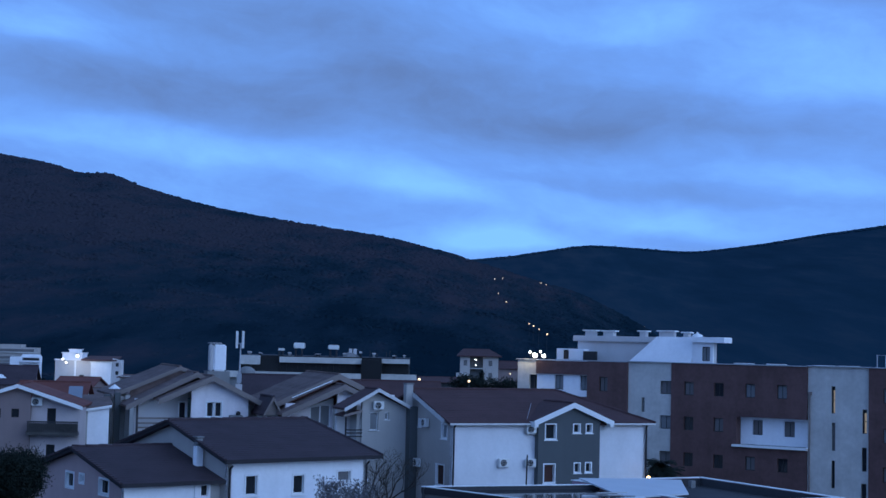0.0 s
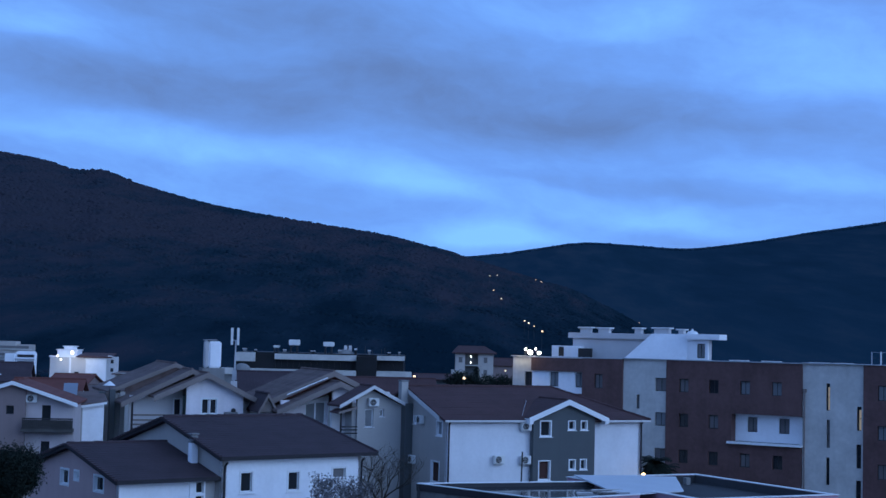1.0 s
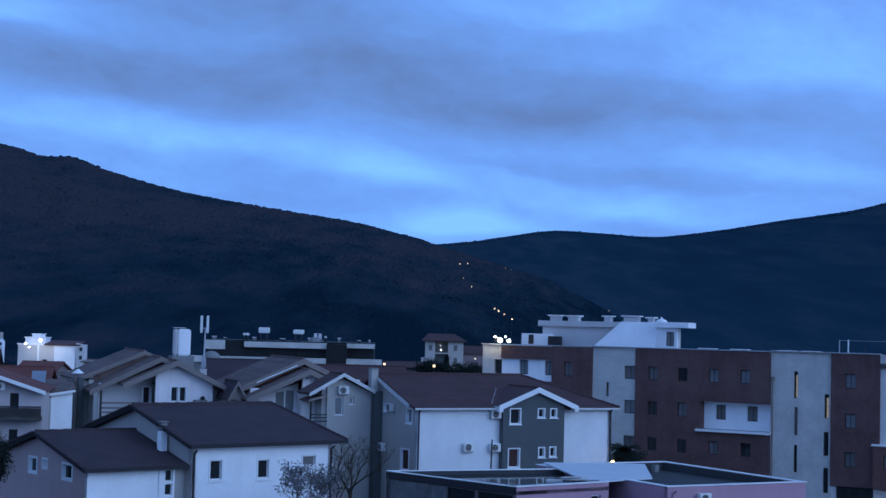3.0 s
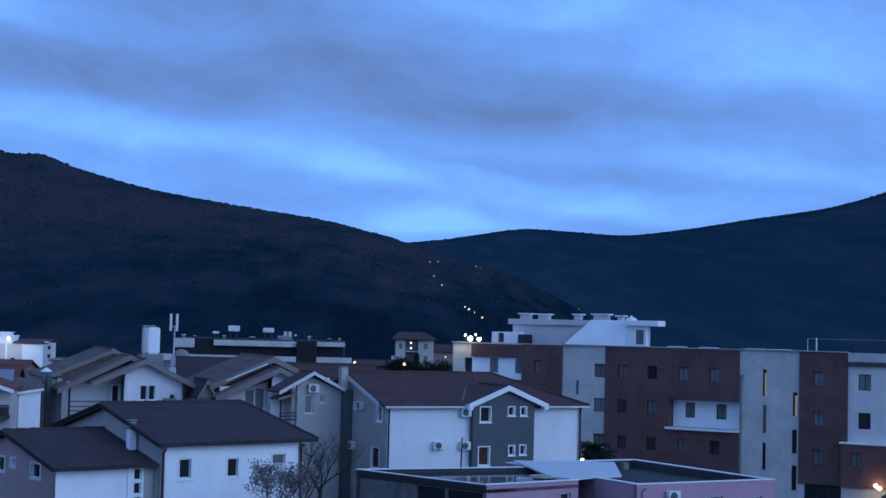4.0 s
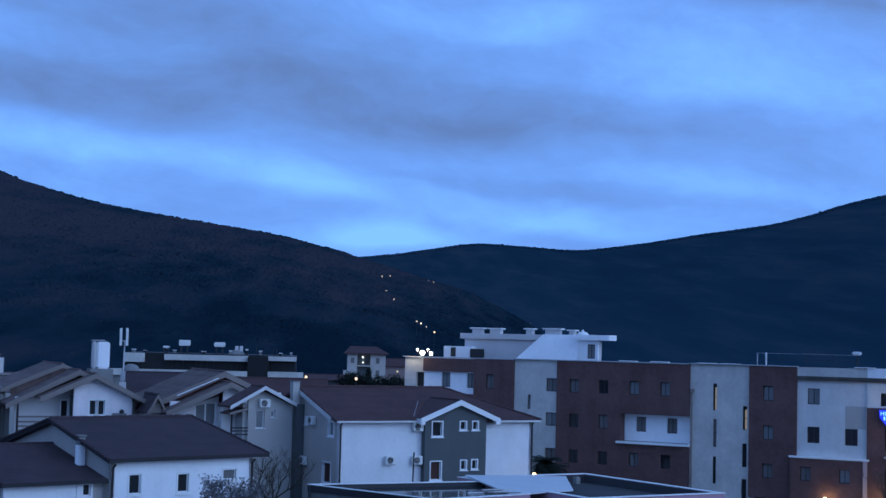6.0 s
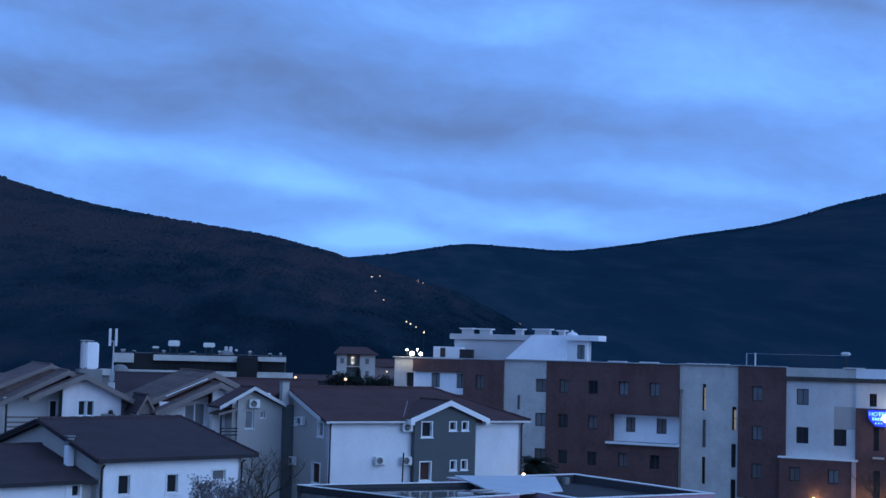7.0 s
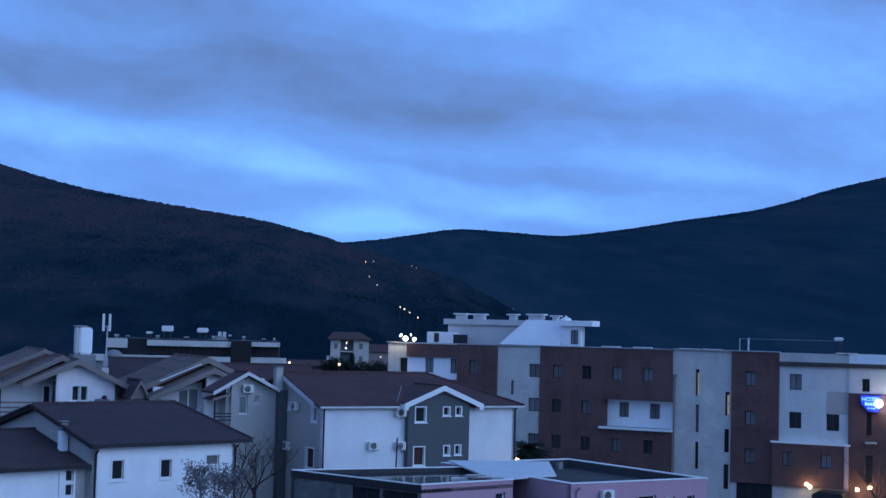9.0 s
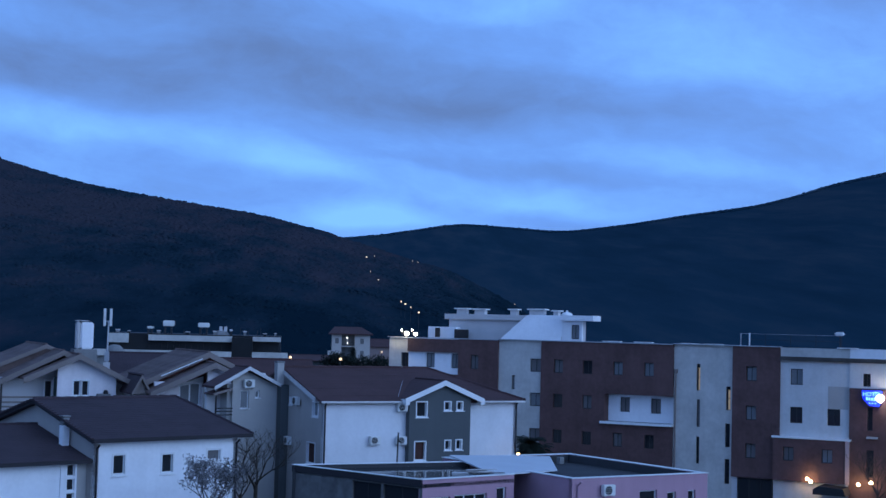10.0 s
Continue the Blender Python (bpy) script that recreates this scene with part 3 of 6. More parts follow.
# ---- middle house: white, three storeys, with a slate grey gabled bay ----
def middle_house():
    h = thing("house", 0.96, 105, 25, "white three-storey house with dark hipped roof and slate grey gabled bay", "house")
    part("wall", pierced(0, 6.57, 0, 9.0, []), SOFTWHITE, h, "white rendered front wall")
    part("wall", pierced(11.66, 16.0, 0, 9.0, []), SOFTWHITE, h, "white rendered front wall")
    bay = [(7.14, 7.98, 7.92, 8.98), (7.06, 7.95, 4.82, 6.14), (9.45, 9.97, 8.38, 8.98), (10.5, 10.97, 8.38, 8.98), (9.56, 10.03, 5.52, 6.19), (10.49, 10.96, 5.54, 6.21)]
    mb = pose(0, -0.52, 0)
    part("wall", pierced(6.57, 11.66, 0, 9.1, bay, 0.82), DARKGREY, h, "slate grey rendered bay", mb)
    part("gable", prism([(6.57, 9.1), (11.66, 9.1), (11.66, 9.42), (9.31, 10.36), (6.57, 9.27)], -0.52, 0.3), DARKGREY, h, "slate grey gable")
    for k, q in enumerate(bay):
        window(h, q, mb, surround=0.06, deep=0.2, behind=RUSSET if k == 1 else None, sill=True, width=0.045)
    # left end wall, pierced, with its gable
    ms = pose(0, 0, 0, 0, 0, -90) @ pose(-12.8, 0, 0)
    end = [(12.8 - 1.75, 12.8 - 0.85, 7.9, 8.88), (12.8 - 2.55, 12.8 - 1.2, 4.56, 6.0), (12.8 - 5.75, 12.8 - 5.3, 8.5, 9.0 - 0.02)]
    part("wall", pierced(0.01, 12.79, 0, 9.0, end), ENDGREY, h, "grey rendered end wall", ms)
    part("gable", prism([(0.0, 9.0), (12.8, 9.0), (6.4, 10.95)], 0.0, 0.3), ENDGREY, h, "grey rendered gable", ms)
    for k, q in enumerate(end):
        window(h, q, ms, surround=0.07, behind=(CURTAIN, RUSSET, None)[k], sill=True, width=0.06)
    part("wall", pierced(0, 12.8, 0, 9.0, []), WHITE, h, "", pose(16, 0, 0, 0, 0, 90))
    part("wall", pierced(0, 16, 0, 9.0, []), WHITE, h, "", pose(16, 12.8, 0, 0, 0, 180))
    # hipped main roof with tile courses
    part("roof_slope", slab([(-0.4, -0.4, 9.05), (16.5, -0.4, 9.05), (11.8, 6.4, 11.18), (-0.4, 6.4, 11.18)], 0.16), ROOFBROWN, h, "dark brown tiled slope")
    part("roof_slope", slab([(-0.4, 6.4, 11.18), (11.8, 6.4, 11.18), (16.5, 13.3, 9.05), (-0.4, 13.3, 9.05)], 0.16), ROOFBROWN, h)
    part("roof_slope", slab([(16.5, -0.4, 9.05), (16.5, 13.3, 9.05), (11.8, 6.4, 11.18)], 0.16), ROOFBROWN, h)
    tile_courses(h, (-0.4, -0.4, 9.05), (16.5, -0.4, 9.05), (11.8, 6.4, 11.18), (-0.4, 6.4, 11.18), 20, ROOFBROWN, 0.009)
    ridge_tiles(h, (-0.4, 6.4, 11.2), (11.8, 6.4, 11.2), ROOFBROWN)
    ridge_tiles(h, (16.5, -0.4, 9.08), (11.8, 6.4, 11.2), ROOFBROWN, 0.1)
    part("gutter", box(-0.4, 6.03, -0.52, -0.4, 8.9, 9.04, 0.03), PALETRIM, h, "pale grey gutter")
    part("gutter", box(12.66, 16.5, -0.52, -0.4, 8.9, 9.04, 0.03), PALETRIM, h, "pale grey gutter")
    part("bargeboard", prism([(-0.5, 9.05), (-6.4, 10.88), (-6.4, 11.18), (-0.5, 9.36)], 0, 0.05), PALETRIM, h, "pale verge board", pose(-0.46, 0, -0.1, 0, 0, -90) @ pose(0, 0, 0))
    # gabled roof of the bay, with a broad white bargeboard
    gable_roof(h, 9.31, 3.22, 3.29, -0.82, 3.6, 9.22, 9.2, 10.5, ROOFBROWN, 0.12, WHITETRIM, 0.36)
    for xa in (6.06, 12.32):
        part("eaves_return", box(xa - 0.02, xa + 0.3, -0.9, -0.1, 8.78, 9.18), WHITETRIM, h, "white eaves return")
    drainpipe(h, 0.1, -0.1, 8.75)
    drainpipe(h, 15.92, -0.1, 8.75)
    part("vent_pipe", bar((6.1, 0.4, 9.3), (6.75, 1.0, 10.4), 0.018), METAL, h)
    # lower wing with its own gable, and a stack at its corner
    mw = pose(0, 6.64, 0)
    wing = [(-3.5, -2.84, 8.13, 9.44), (-2.34, -2.01, 8.9, 9.44)]
    part("wall", pierced(-4.12, -0.65, 0, 9.6, wing), GREYWALL, h, "grey rendered wing wall", mw)
    part("gable", prism([(-4.12, 9.6), (-0.65, 9.6), (-0.65, 9.75), (-3.1, 10.85), (-4.12, 10.4)], 6.64, 6.9), GREYWALL, h)
    for q in wing:
        window(h, q, mw, surround=0.0, behind=CURTAIN, sill=True, width=0.07)
    gable_roof(h, -3.1, 2.6, 2.65, 6.0, 8.6, 9.75, 9.85, 11.15, ROOFBROWN, 0.14, PALETRIM, 0.24)
    part("porch_roof", slab([(-5.7, 6.2, 9.22), (-4.3, 6.2, 9.62), (-4.3, 8.2, 9.62), (-5.7, 8.2, 9.22)], 0.1), ROOFBROWN, h, "low porch roof")
    part("bargeboard", prism([(-5.75, 9.1), (-4.3, 9.5), (-4.3, 9.66), (-5.75, 9.26)], 6.12, 6.18), GREYTRIM, h)
    part("wall", box(-5.5, -4.43, 8.2, 8.5, 0, 9.6), OFFWHITE, h, "pale porch wall")
    part("wall", box(-4.42, -4.13, 6.94, 8.5, 0, 9.9), GREYWALL, h)
    part("porch_post", bar((-5.35, 6.7, 5.5), (-5.35, 6.7, 9.5), 0.07), FASCIA, h)
    part("balcony_slab", box(-5.5, -4.43, 6.5, 8.19, 7.2, 7.4), GREYWALL, h)
    for z in (7.65, 7.9, 8.12):
        part("railing_bar", box(-5.35, -4.13, 6.52, 6.58, z, z + 0.09), DARKMETAL, h)
    part("chimney_breast", box(-0.63, -0.02, 5.9, 6.62, 0, 9.9), DARKGREY, h, "dark chimney breast running up the wall")
    part("chimney_top", box(-0.95, -0.42, 5.95, 6.5, 9.9, 11.5), GREYWALL, h, "pale grey chimney")
    part("chimney_cap", box(-1.0, -0.37, 5.9, 6.55, 11.5, 11.6, 0.02), CONCRETE, h)
    return h


middle_house()
C25, S25 = math.cos(radians(25)), math.sin(radians(25))


def on_mid(u, v):
    return 0.96 + u * C25 - v * S25, 105 + u * S25 + v * C25


for u, z in ((3.98, 5.97), (6.12, 5.93)):
    air_conditioner(*on_mid(u, 0), 25, z)
air_conditioner(*on_mid(6.12, 0), 25, 8.3)
air_conditioner(*on_mid(0, 4.1), 25 - 90, 8.55)
air_conditioner(*on_mid(-2.95, 6.64), 25, 9.66)
air_conditioner(*on_mid(0, 5.4), 25 - 90, 5.6)


# ---- front house: white house with dark hipped roof and a lower wing ----
def front_house():
    h = thing("house", -12.55, 90, 38, "white two-storey house with dark tiled roof and lower pinkish wing", "house")
    front = [(1.28, 2.1, 5.15, 6.32), (4.66, 5.46, 5.1, 6.24), (7.95, 8.95, 5.74, 6.38)]
    part("wall", pierced(0, 10.2, 0, 7.22, front), WHITE, h, "white rendered front wall")
    for k, q in enumerate(front):
        window(h, q, Matrix(), surround=0.09, behind=BLIND if k == 2 else None, sill=True, width=0.06)
    me = pose(0, 0, 0, 0, 0, -90) @ pose(-13.4, 0, 0)
    part("wall", pierced(0.01, 13.4, 0, 7.22, []), ENDGREY, h, "grey end wall", me)
    part("gable", prism([(0, 7.22), (13.4, 7.22), (6.7, 9.1)], 0, 0.3), ENDGREY, h, "grey gable end", me)
    part("wall", pierced(0, 13.4, 0, 7.22, []), GREYWALL, h, "", pose(10.2, 0, 0, 0, 0, 90))
    part("wall", pierced(0, 10.2, 0, 7.22, []), WHITE, h, "", pose(10.2, 13.4, 0, 0, 0, 180))
    part("roof_slope", slab([(-0.45, -0.6, 7.34), (10.95, -0.6, 7.34), (9.9, 6.76, 9.30), (-0.45, 6.76, 9.30)], 0.2), ROOF, h, "dark tiled slope")
    part("roof_slope", slab([(-0.45, 6.76, 9.30), (9.9, 6.76, 9.30), (12.9, 14, 7.34), (-0.45, 14, 7.34)], 0.2), ROOF, h)
    part("roof_slope", slab([(10.95, -0.6, 7.34), (12.9, 14, 7.34), (9.9, 6.76, 9.30)], 0.2), ROOF, h)
    tile_courses(h, (-0.45, -0.6, 7.34), (10.95, -0.6, 7.34), (9.9, 6.76, 9.30), (-0.45, 6.76, 9.30), 22, ROOF, 0.009)
    ridge_tiles(h, (-0.45, 6.76, 9.32), (9.9, 6.76, 9.32), ROOF, 0.12)
    ridge_tiles(h, (10.95, -0.6, 7.36), (9.9, 6.76, 9.32), ROOF, 0.1)
    verge_tiles(h, (-0.45, -0.6, 7.36), (-0.45, 6.76, 9.32), ROOF)
    verge_tiles(h, (-0.45, 14, 7.36), (-0.45, 6.76, 9.32), ROOF)
    ridge_tiles(h, (-6.75, 7.06, 7.77), (-0.05, 7.06, 7.77), ROOF, 0.1)
    verge_tiles(h, (-6.75, 0.2, 6.12), (-6.75, 7.06, 7.77), ROOF)
    verge_tiles(h, (-6.75, 13.6, 6.12), (-6.75, 7.06, 7.77), ROOF)
    part("fascia", box(-0.45, 10.95, -0.68, -0.6, 7.12, 7.34), FASCIA, h, "dark gutter and fascia")
    for y0, y1 in ((-0.6, 6.76), (14, 6.76)):
        part("bargeboard", prism([(-y0, 7.09), (-y1, 9.05), (-y1, 9.33), (-y0, 7.37)], 0, 0.06), FASCIA, h, "dark verge board", pose(-0.5, 0, 0, 0, 0, -90))
    drainpipe(h, 0.12, -0.1, 6.75)
    drainpipe(h, 10.1, -0.1, 6.75)
    part("bracket_box", box(10.25, 10.6, 0.3, 0.8, 5.6, 5.75), WHITETRIM, h)
    # the wing
    strip = [(-1.33, -0.83, 5.12, 5.8), (-1.33, -0.83, 4.28, 4.97), (-1.33, -0.83, 3.45, 4.13)]
    mw = pose(0, 0.8, 0)
    part("wall", pierced(-6.3, -1.75, 0, 5.95, []), WHITE, h, "white wing wall", mw)
    part("stair_bay", pierced(-1.75, -0.7, 0, 5.95, strip, 0.4), WHITE, h, "white strip with small stacked windows", pose(0, 0.7, 0))
    part("wall", pierced(-0.7, -0.01, 0, 5.95, []), GREYWALL, h, "", mw)
    for q in strip:
        window(h, q, pose(0, 0.7, 0), sill=False, width=0.05)
    mwe = pose(-6.3, 0.8, 0, 0, 0, -90) @ pose(-12.5, 0, 0)
    endw = [(12.5 - 7.95, 12.5 - 6.85, 5.2, 6.1), (12.5 - 6.0, 12.5 - 5.4, 5.62, 6.12), (12.5 - 3.25, 12.5 - 2.0, 5.2, 6.08)]
    part("wall", pierced(0.0, 12.49, 0, 6.19, endw), PINKPALE, h, "dusty pink end wall", mwe)
    part("gable", prism([(0.6, 6.19), (11.9, 6.19), (6.24, 7.5)], 0, 0.3), PINKPALE, h, "dusty pink gable", mwe)
    for q in endw:
        window(h, q, mwe, surround=0.1, sill=False, width=0.09)
    part("roof_slope", slab([(-6.75, 0.2, 6.1), (-0.05, 0.2, 6.1), (-0.05, 7.06, 7.75), (-6.75, 7.06, 7.75)], 0.18), ROOF, h, "dark tiled wing roof")
    part("roof_slope", slab([(-6.75, 7.06, 7.75), (-0.05, 7.06, 7.75), (-0.05, 13.6, 6.1), (-6.75, 13.6, 6.1)], 0.18), ROOF, h)
    tile_courses(h, (-6.75, 0.2, 6.1), (-0.05, 0.2, 6.1), (-0.05, 7.06, 7.75), (-6.75, 7.06, 7.75), 20, ROOF, 0.009)
    part("fascia", box(-6.75, 0.4, 0.12, 0.2, 5.88, 6.1), FASCIA, h, "dark gutter and fascia")
    for y0, y1 in ((0.2, 7.06), (13.6, 7.06)):
        part("bargeboard", prism([(-y0, 5.85), (-y1, 7.5), (-y1, 7.78), (-y0, 6.13)], 0, 0.06), FASCIA, h, "dark verge board", pose(-6.8, 0, 0, 0, 0, -90))
    part("chimney", box(-0.62, -0.16, 2.7, 3.15, 5.9, 7.95, 0.02), WHITE, h, "white rendered chimney")
    part("chimney_cap", box(-0.65, -0.13, 2.67, 3.18, 7.95, 8.02, 0.02), CONCRETE, h)
    for k in range(2):
        part("chimney_cowl", box(-0.6, -0.18, 2.72, 3.13, 8.05 + 0.2 * k, 8.2 + 0.2 * k, 0.02), CONCRETE, h)
    part("chimney_flue", box(-0.5, -0.28, 2.82, 3.03, 8.02, 8.45), DARKPLASTIC, h)
    part("chimney_cap", box(-0.66, -0.12, 2.66, 3.19, 8.45, 8.53, 0.02), CONCRETE, h)
    return h


front_house()


# ---- apartment block: brick-red and pale blocks in a row, four storeys ----
def apartment_block():
    h = thing("apartment_building", 19.81, 128, -32, "four-storey apartment hotel with brown-red cladding and pale concrete bays", "building")
    TOP = 13.4
    ROWS3 = ((10.72, 11.85), (7.78, 8.92), (4.75, 5.88))

    def wins(xs, rows=ROWS3, w=0.85):
        return [(x, x + w, a, b) for x in xs for a, b in rows]

    def bay(x0, x1, z0, z1, holes, mat, label, out=0.0, curtain=0.6, fm=DARKMETAL, thick=0.3, **kw):
        m = pose(0, -out, 0)
        part("wall", pierced(x0, x1, z0, z1, holes, thick + out), mat, h, label, m)
        for q in holes:
            window(h, q, m, fm, mullions=2 if q[1] - q[0] > 0.6 else 1, sill=False, deep=0.22, width=0.06, behind=(CURTAIN if random.random() < 0.6 else BLIND) if random.random() < curtain + 0.2 else None, **kw)

    # far wing, white with a brown-red band above
    bay(-15.05, -13.05, 0, 13.3, [(-13.85, -13.06, 10.75, 12.0)], PALEGREY, "pale grey corner bay")
    bay(-13.05, -7.95, 10.2, 12.12, [(-11.3, -10.4, 10.75, 12.05), (-8.75, -7.96, 10.75, 12.05)], WHITE, "white recessed band")
    bay(-13.05, -7.95, 12.12, 13.3, [], BRICK, "brown-red parapet band", 0.25)
    bay(-13.05, -7.95, 0, 10.2, [], BRICK, "brown-red cladding", 0.1)
    bay(-7.95, -4.07, 0, 13.35, [(-6.75, -5.95, 10.75, 12.0)], BRICK, "brown-red cladding", 0.25)
    # pale bay with windows beside the corner
    bay(-4.07, 0, 0, TOP, [(-2.8, -2.5, 9.15, 10.35)] + wins((-1.08,), w=1.06), PALEGREY, "pale grey concrete bay", 0.02)
    # main brown-red bay with a white loggia
    bay(0, 5.88, 0, TOP, wins((1.2, 3.87)), BRICK, "brown-red cladding", 0.2)
    bay(5.88, 11.87, 9.12, TOP, wins((6.6, 9.32), ROWS3[:1]), BRICK, "brown-red cladding", 0.2)
    bay(5.88, 11.87, 0, 6.66, wins((6.65, 9.43), ROWS3[2:]), BRICK, "brown-red cladding", 0.2)
    bay(5.6, 11.87, 6.84, 9.2, [(6.9, 7.78, 7.63, 8.87), (9.62, 10.52, 7.61, 8.86)], WHITE, "white rendered loggia wall", -0.8, 0.3, thick=1.1)
    part("loggia_side", box(5.6, 5.88, 0.3, 0.8, 6.84, 9.3), BRICK, h)
    part("loggia_side", box(11.62, 11.87, 0.3, 0.8, 6.84, 9.3), WHITE, h)
    part("loggia_ceiling", box(5.89, 11.61, 0.3, 0.8, 9.2, 9.36), WHITE, h)
    part("loggia_floor", box(5.6, 11.87, 0.0, 1.1, 6.66, 6.83), CONCRETE, h)
    part("loggia_sill", box(5.6, 11.95, -0.55, -0.003, 6.66, 6.84), WHITETRIM, h, "pale ledge")
    # stair tower with slit windows
    slits = [(13.8, 14.12, 9.73, 11.9), (13.85, 14.14, 6.76, 9.0), (13.84, 14.12, 3.78, 5.98), (16.3, 16.67, 8.24, 10.15), (16.27, 16.66, 5.26, 7.15), (16.25, 16.66, 2.3, 4.3)]
    m = pose(0, -0.03, 0)
    part("wall", pierced(11.87, 16.85, 0, TOP + 0.06, slits, 0.33), PALEGREY, h, "pale stained concrete stair tower", m)
    for k, q in enumerate(slits):
        window(h, q, m, DARKMETAL, sill=False, deep=0.16, width=0.04, rails=1, behind=WARMSOFT if k in (0, 3) else BLIND if k == 1 else None)
    part("downpipe_head", box(11.95, 12.2, -0.3, -0.04, 11.1, 11.4), GREYTRIM, h)
    part("downpipe", bar((12.05, -0.14, 0), (12.05, -0.14, 11.1), 0.07), GREYTRIM, h)
    # second brown-red bay
    bay(16.85, 20.72, 2.95, TOP + 0.05, wins((17.98,), ((10.68, 11.87), (7.55, 8.7), (4.5, 5.68))), BRICK, "brown-red cladding", 0.2, 0.9)
    # white bay over a brown-red base
    bay(20.72, 26.2, 6.44, 12.42, [(21.5, 22.5, 10.52, 11.78), (21.5, 22.5, 7.48, 8.77), (24.45, 25.47, 7.42, 8.73)], GREYWHITE, "white rendered bay", 0.0, 0.0)
    part("wall", box(20.72, 26.2, -0.05, 0.3, 12.75, 13.45), PALEGREY, h, "pale grey parapet")
    part("cornice", box(20.72, 32, -0.3, 0.3, 12.42, 12.75), DARKSLAB, h, "dull brown cornice")
    bay(20.3, 26.3, 2.95, 6.3, [(21.1, 21.95, 4.52, 5.62), (24.15, 25.0, 4.5, 5.58)], BRICK, "brown-red lower bay", 0.5, 1.0)
    part("pilaster", box(26.0, 26.32, -0.58, -0.51, 2.95, 6.29), PINKPALE, h, "pale pilaster at the corner")
    part("ledge", box(20.2, 26.4, -0.6, 0.0, 6.3, 6.44), WHITETRIM, h, "pale ledge")
    # last bay
    bay(26.2, 32, 10.45, 12.42, [(27.2, 27.8, 10.6, 11.6)], GREYWHITE, "white rendered upper bay", 0.12, 0.0)
    part("wall", box(26.2, 32, -0.1, 0.3, 12.75, 13.5), WHITE, h, "white parapet")
    bay(26.2, 32, 0, 10.45, [(27.55, 28.0, 7.2, 9.0), (27.55, 28.1, 3.6, 5.7), (29.2, 30.0, 7.2, 9.0)], BRICK, "brown-red cladding lit by lamps", 0.2, 0.0)
    part("balcony_ledge", box(27.6, 28.4, -0.6, -0.2, 6.6, 6.74), PALEGREY, h)
    part("shutter_panel", box(24.5, 26.1, -0.012, -0.002, 8.74, 10.5), GREYWALL, h, "grey panel above the window")
    part("roof_cowl", box(24.2, 24.95, 3.4, 3.9, 14.5, 14.78, 0.1), WHITETRIM, h, "white roof cowl")
    part("roof_cowl_neck", bar((24.6, 3.7, 13.1), (24.6, 3.7, 14.5), 0.05), DARKMETAL, h)
    part("roof_cowl", box(29.3, 29.6, 3.4, 3.8, 13.1, 14.3, 0.03), PALEGREY, h)
    # ground floor
    part("shop_glazing", box(17.4, 20.2, 0.0, 0.1, 0, 2.9), PANE, h, "dark ground floor glazing")
    for x in (17.4, 18.3, 19.25, 20.15):
        part("glazing_bar", box(x - 0.05, x + 0.05, -0.04, 0.0, 0, 2.9), DARKMETAL, h)
    part("wall", box(16.85, 17.35, 0, 0.3, 0, 2.95), OFFWHITE, h)
    part("wall", box(20.25, 26.2, 0, 0.3, 0, 2.95), GREYWHITE, h, "white ground floor wall")
    part("canopy", prism([(23.9, 2.2), (23.9, 2.6), (24.3, 2.85), (26.2, 2.75), (26.4, 2.2)], -2.2, -0.02), DARKMETAL, h, "dark entrance canopy")
    # roof, end walls and body behind
    part("flat_roof", box(-15.0, 32, 0.3, 13, 12.9, 13.1), ROOFING, h, "grey flat roof")
    part("end_wall", box(-15.05, -14.75, 0.3, 13, 0, 13.3), OFFWHITE, h)
    part("end_wall", box(31.7, 32, 0.3, 13, 0, 13.3), OFFWHITE, h)
    part("back_wall", box(-15.05, 32, 13, 13.3, 0, 13.3), OFFWHITE, h)
    for x0, x1, z in ((-15.1, -4.07, 13.36), (-4.07, 11.87, 13.42), (11.87, 16.85, 13.48), (16.85, 20.72, 13.47)):
        part("coping", box(x0 + 0.003, x1 - 0.003, -0.3, 0.35, z - 0.02, z + 0.05), METAL, h, "thin metal coping")
    for x in (5.6, 8.4, 14.4, 25.2, 12.4):
        part("coping_sheet", box(x, x + 1.6, -0.25, 0.3, 13.49, 13.56, 0.02), WHITETRIM, h)
    # roof railing
    for k in range(5):
        x = 16.6 + k * 2.07
        part("railing_post", bar((x, 3, 13.1), (x, 3, 14.5), 0.02 if k else 0.045), DARKMETAL if k else METAL, h)
    part("railing_bar", bar((16.6, 3, 14.48), (24.9, 3, 14.48), 0.016), METAL, h)
    part("railing_bar", bar((16.6, 3, 14.0), (24.9, 3, 14.0), 0.012), DARKMETAL, h)
    part("railing_post", box(17.3, 17.4, 2.9, 3.0, 13.1, 14.55), WHITETRIM, h)
    return h


apartment_block()
C32, S32 = math.cos(radians(-32)), math.sin(radians(-32))


def on_block(u, v):
    return 19.81 + u * C32 - v * S32, 128 + u * S32 + v * C32


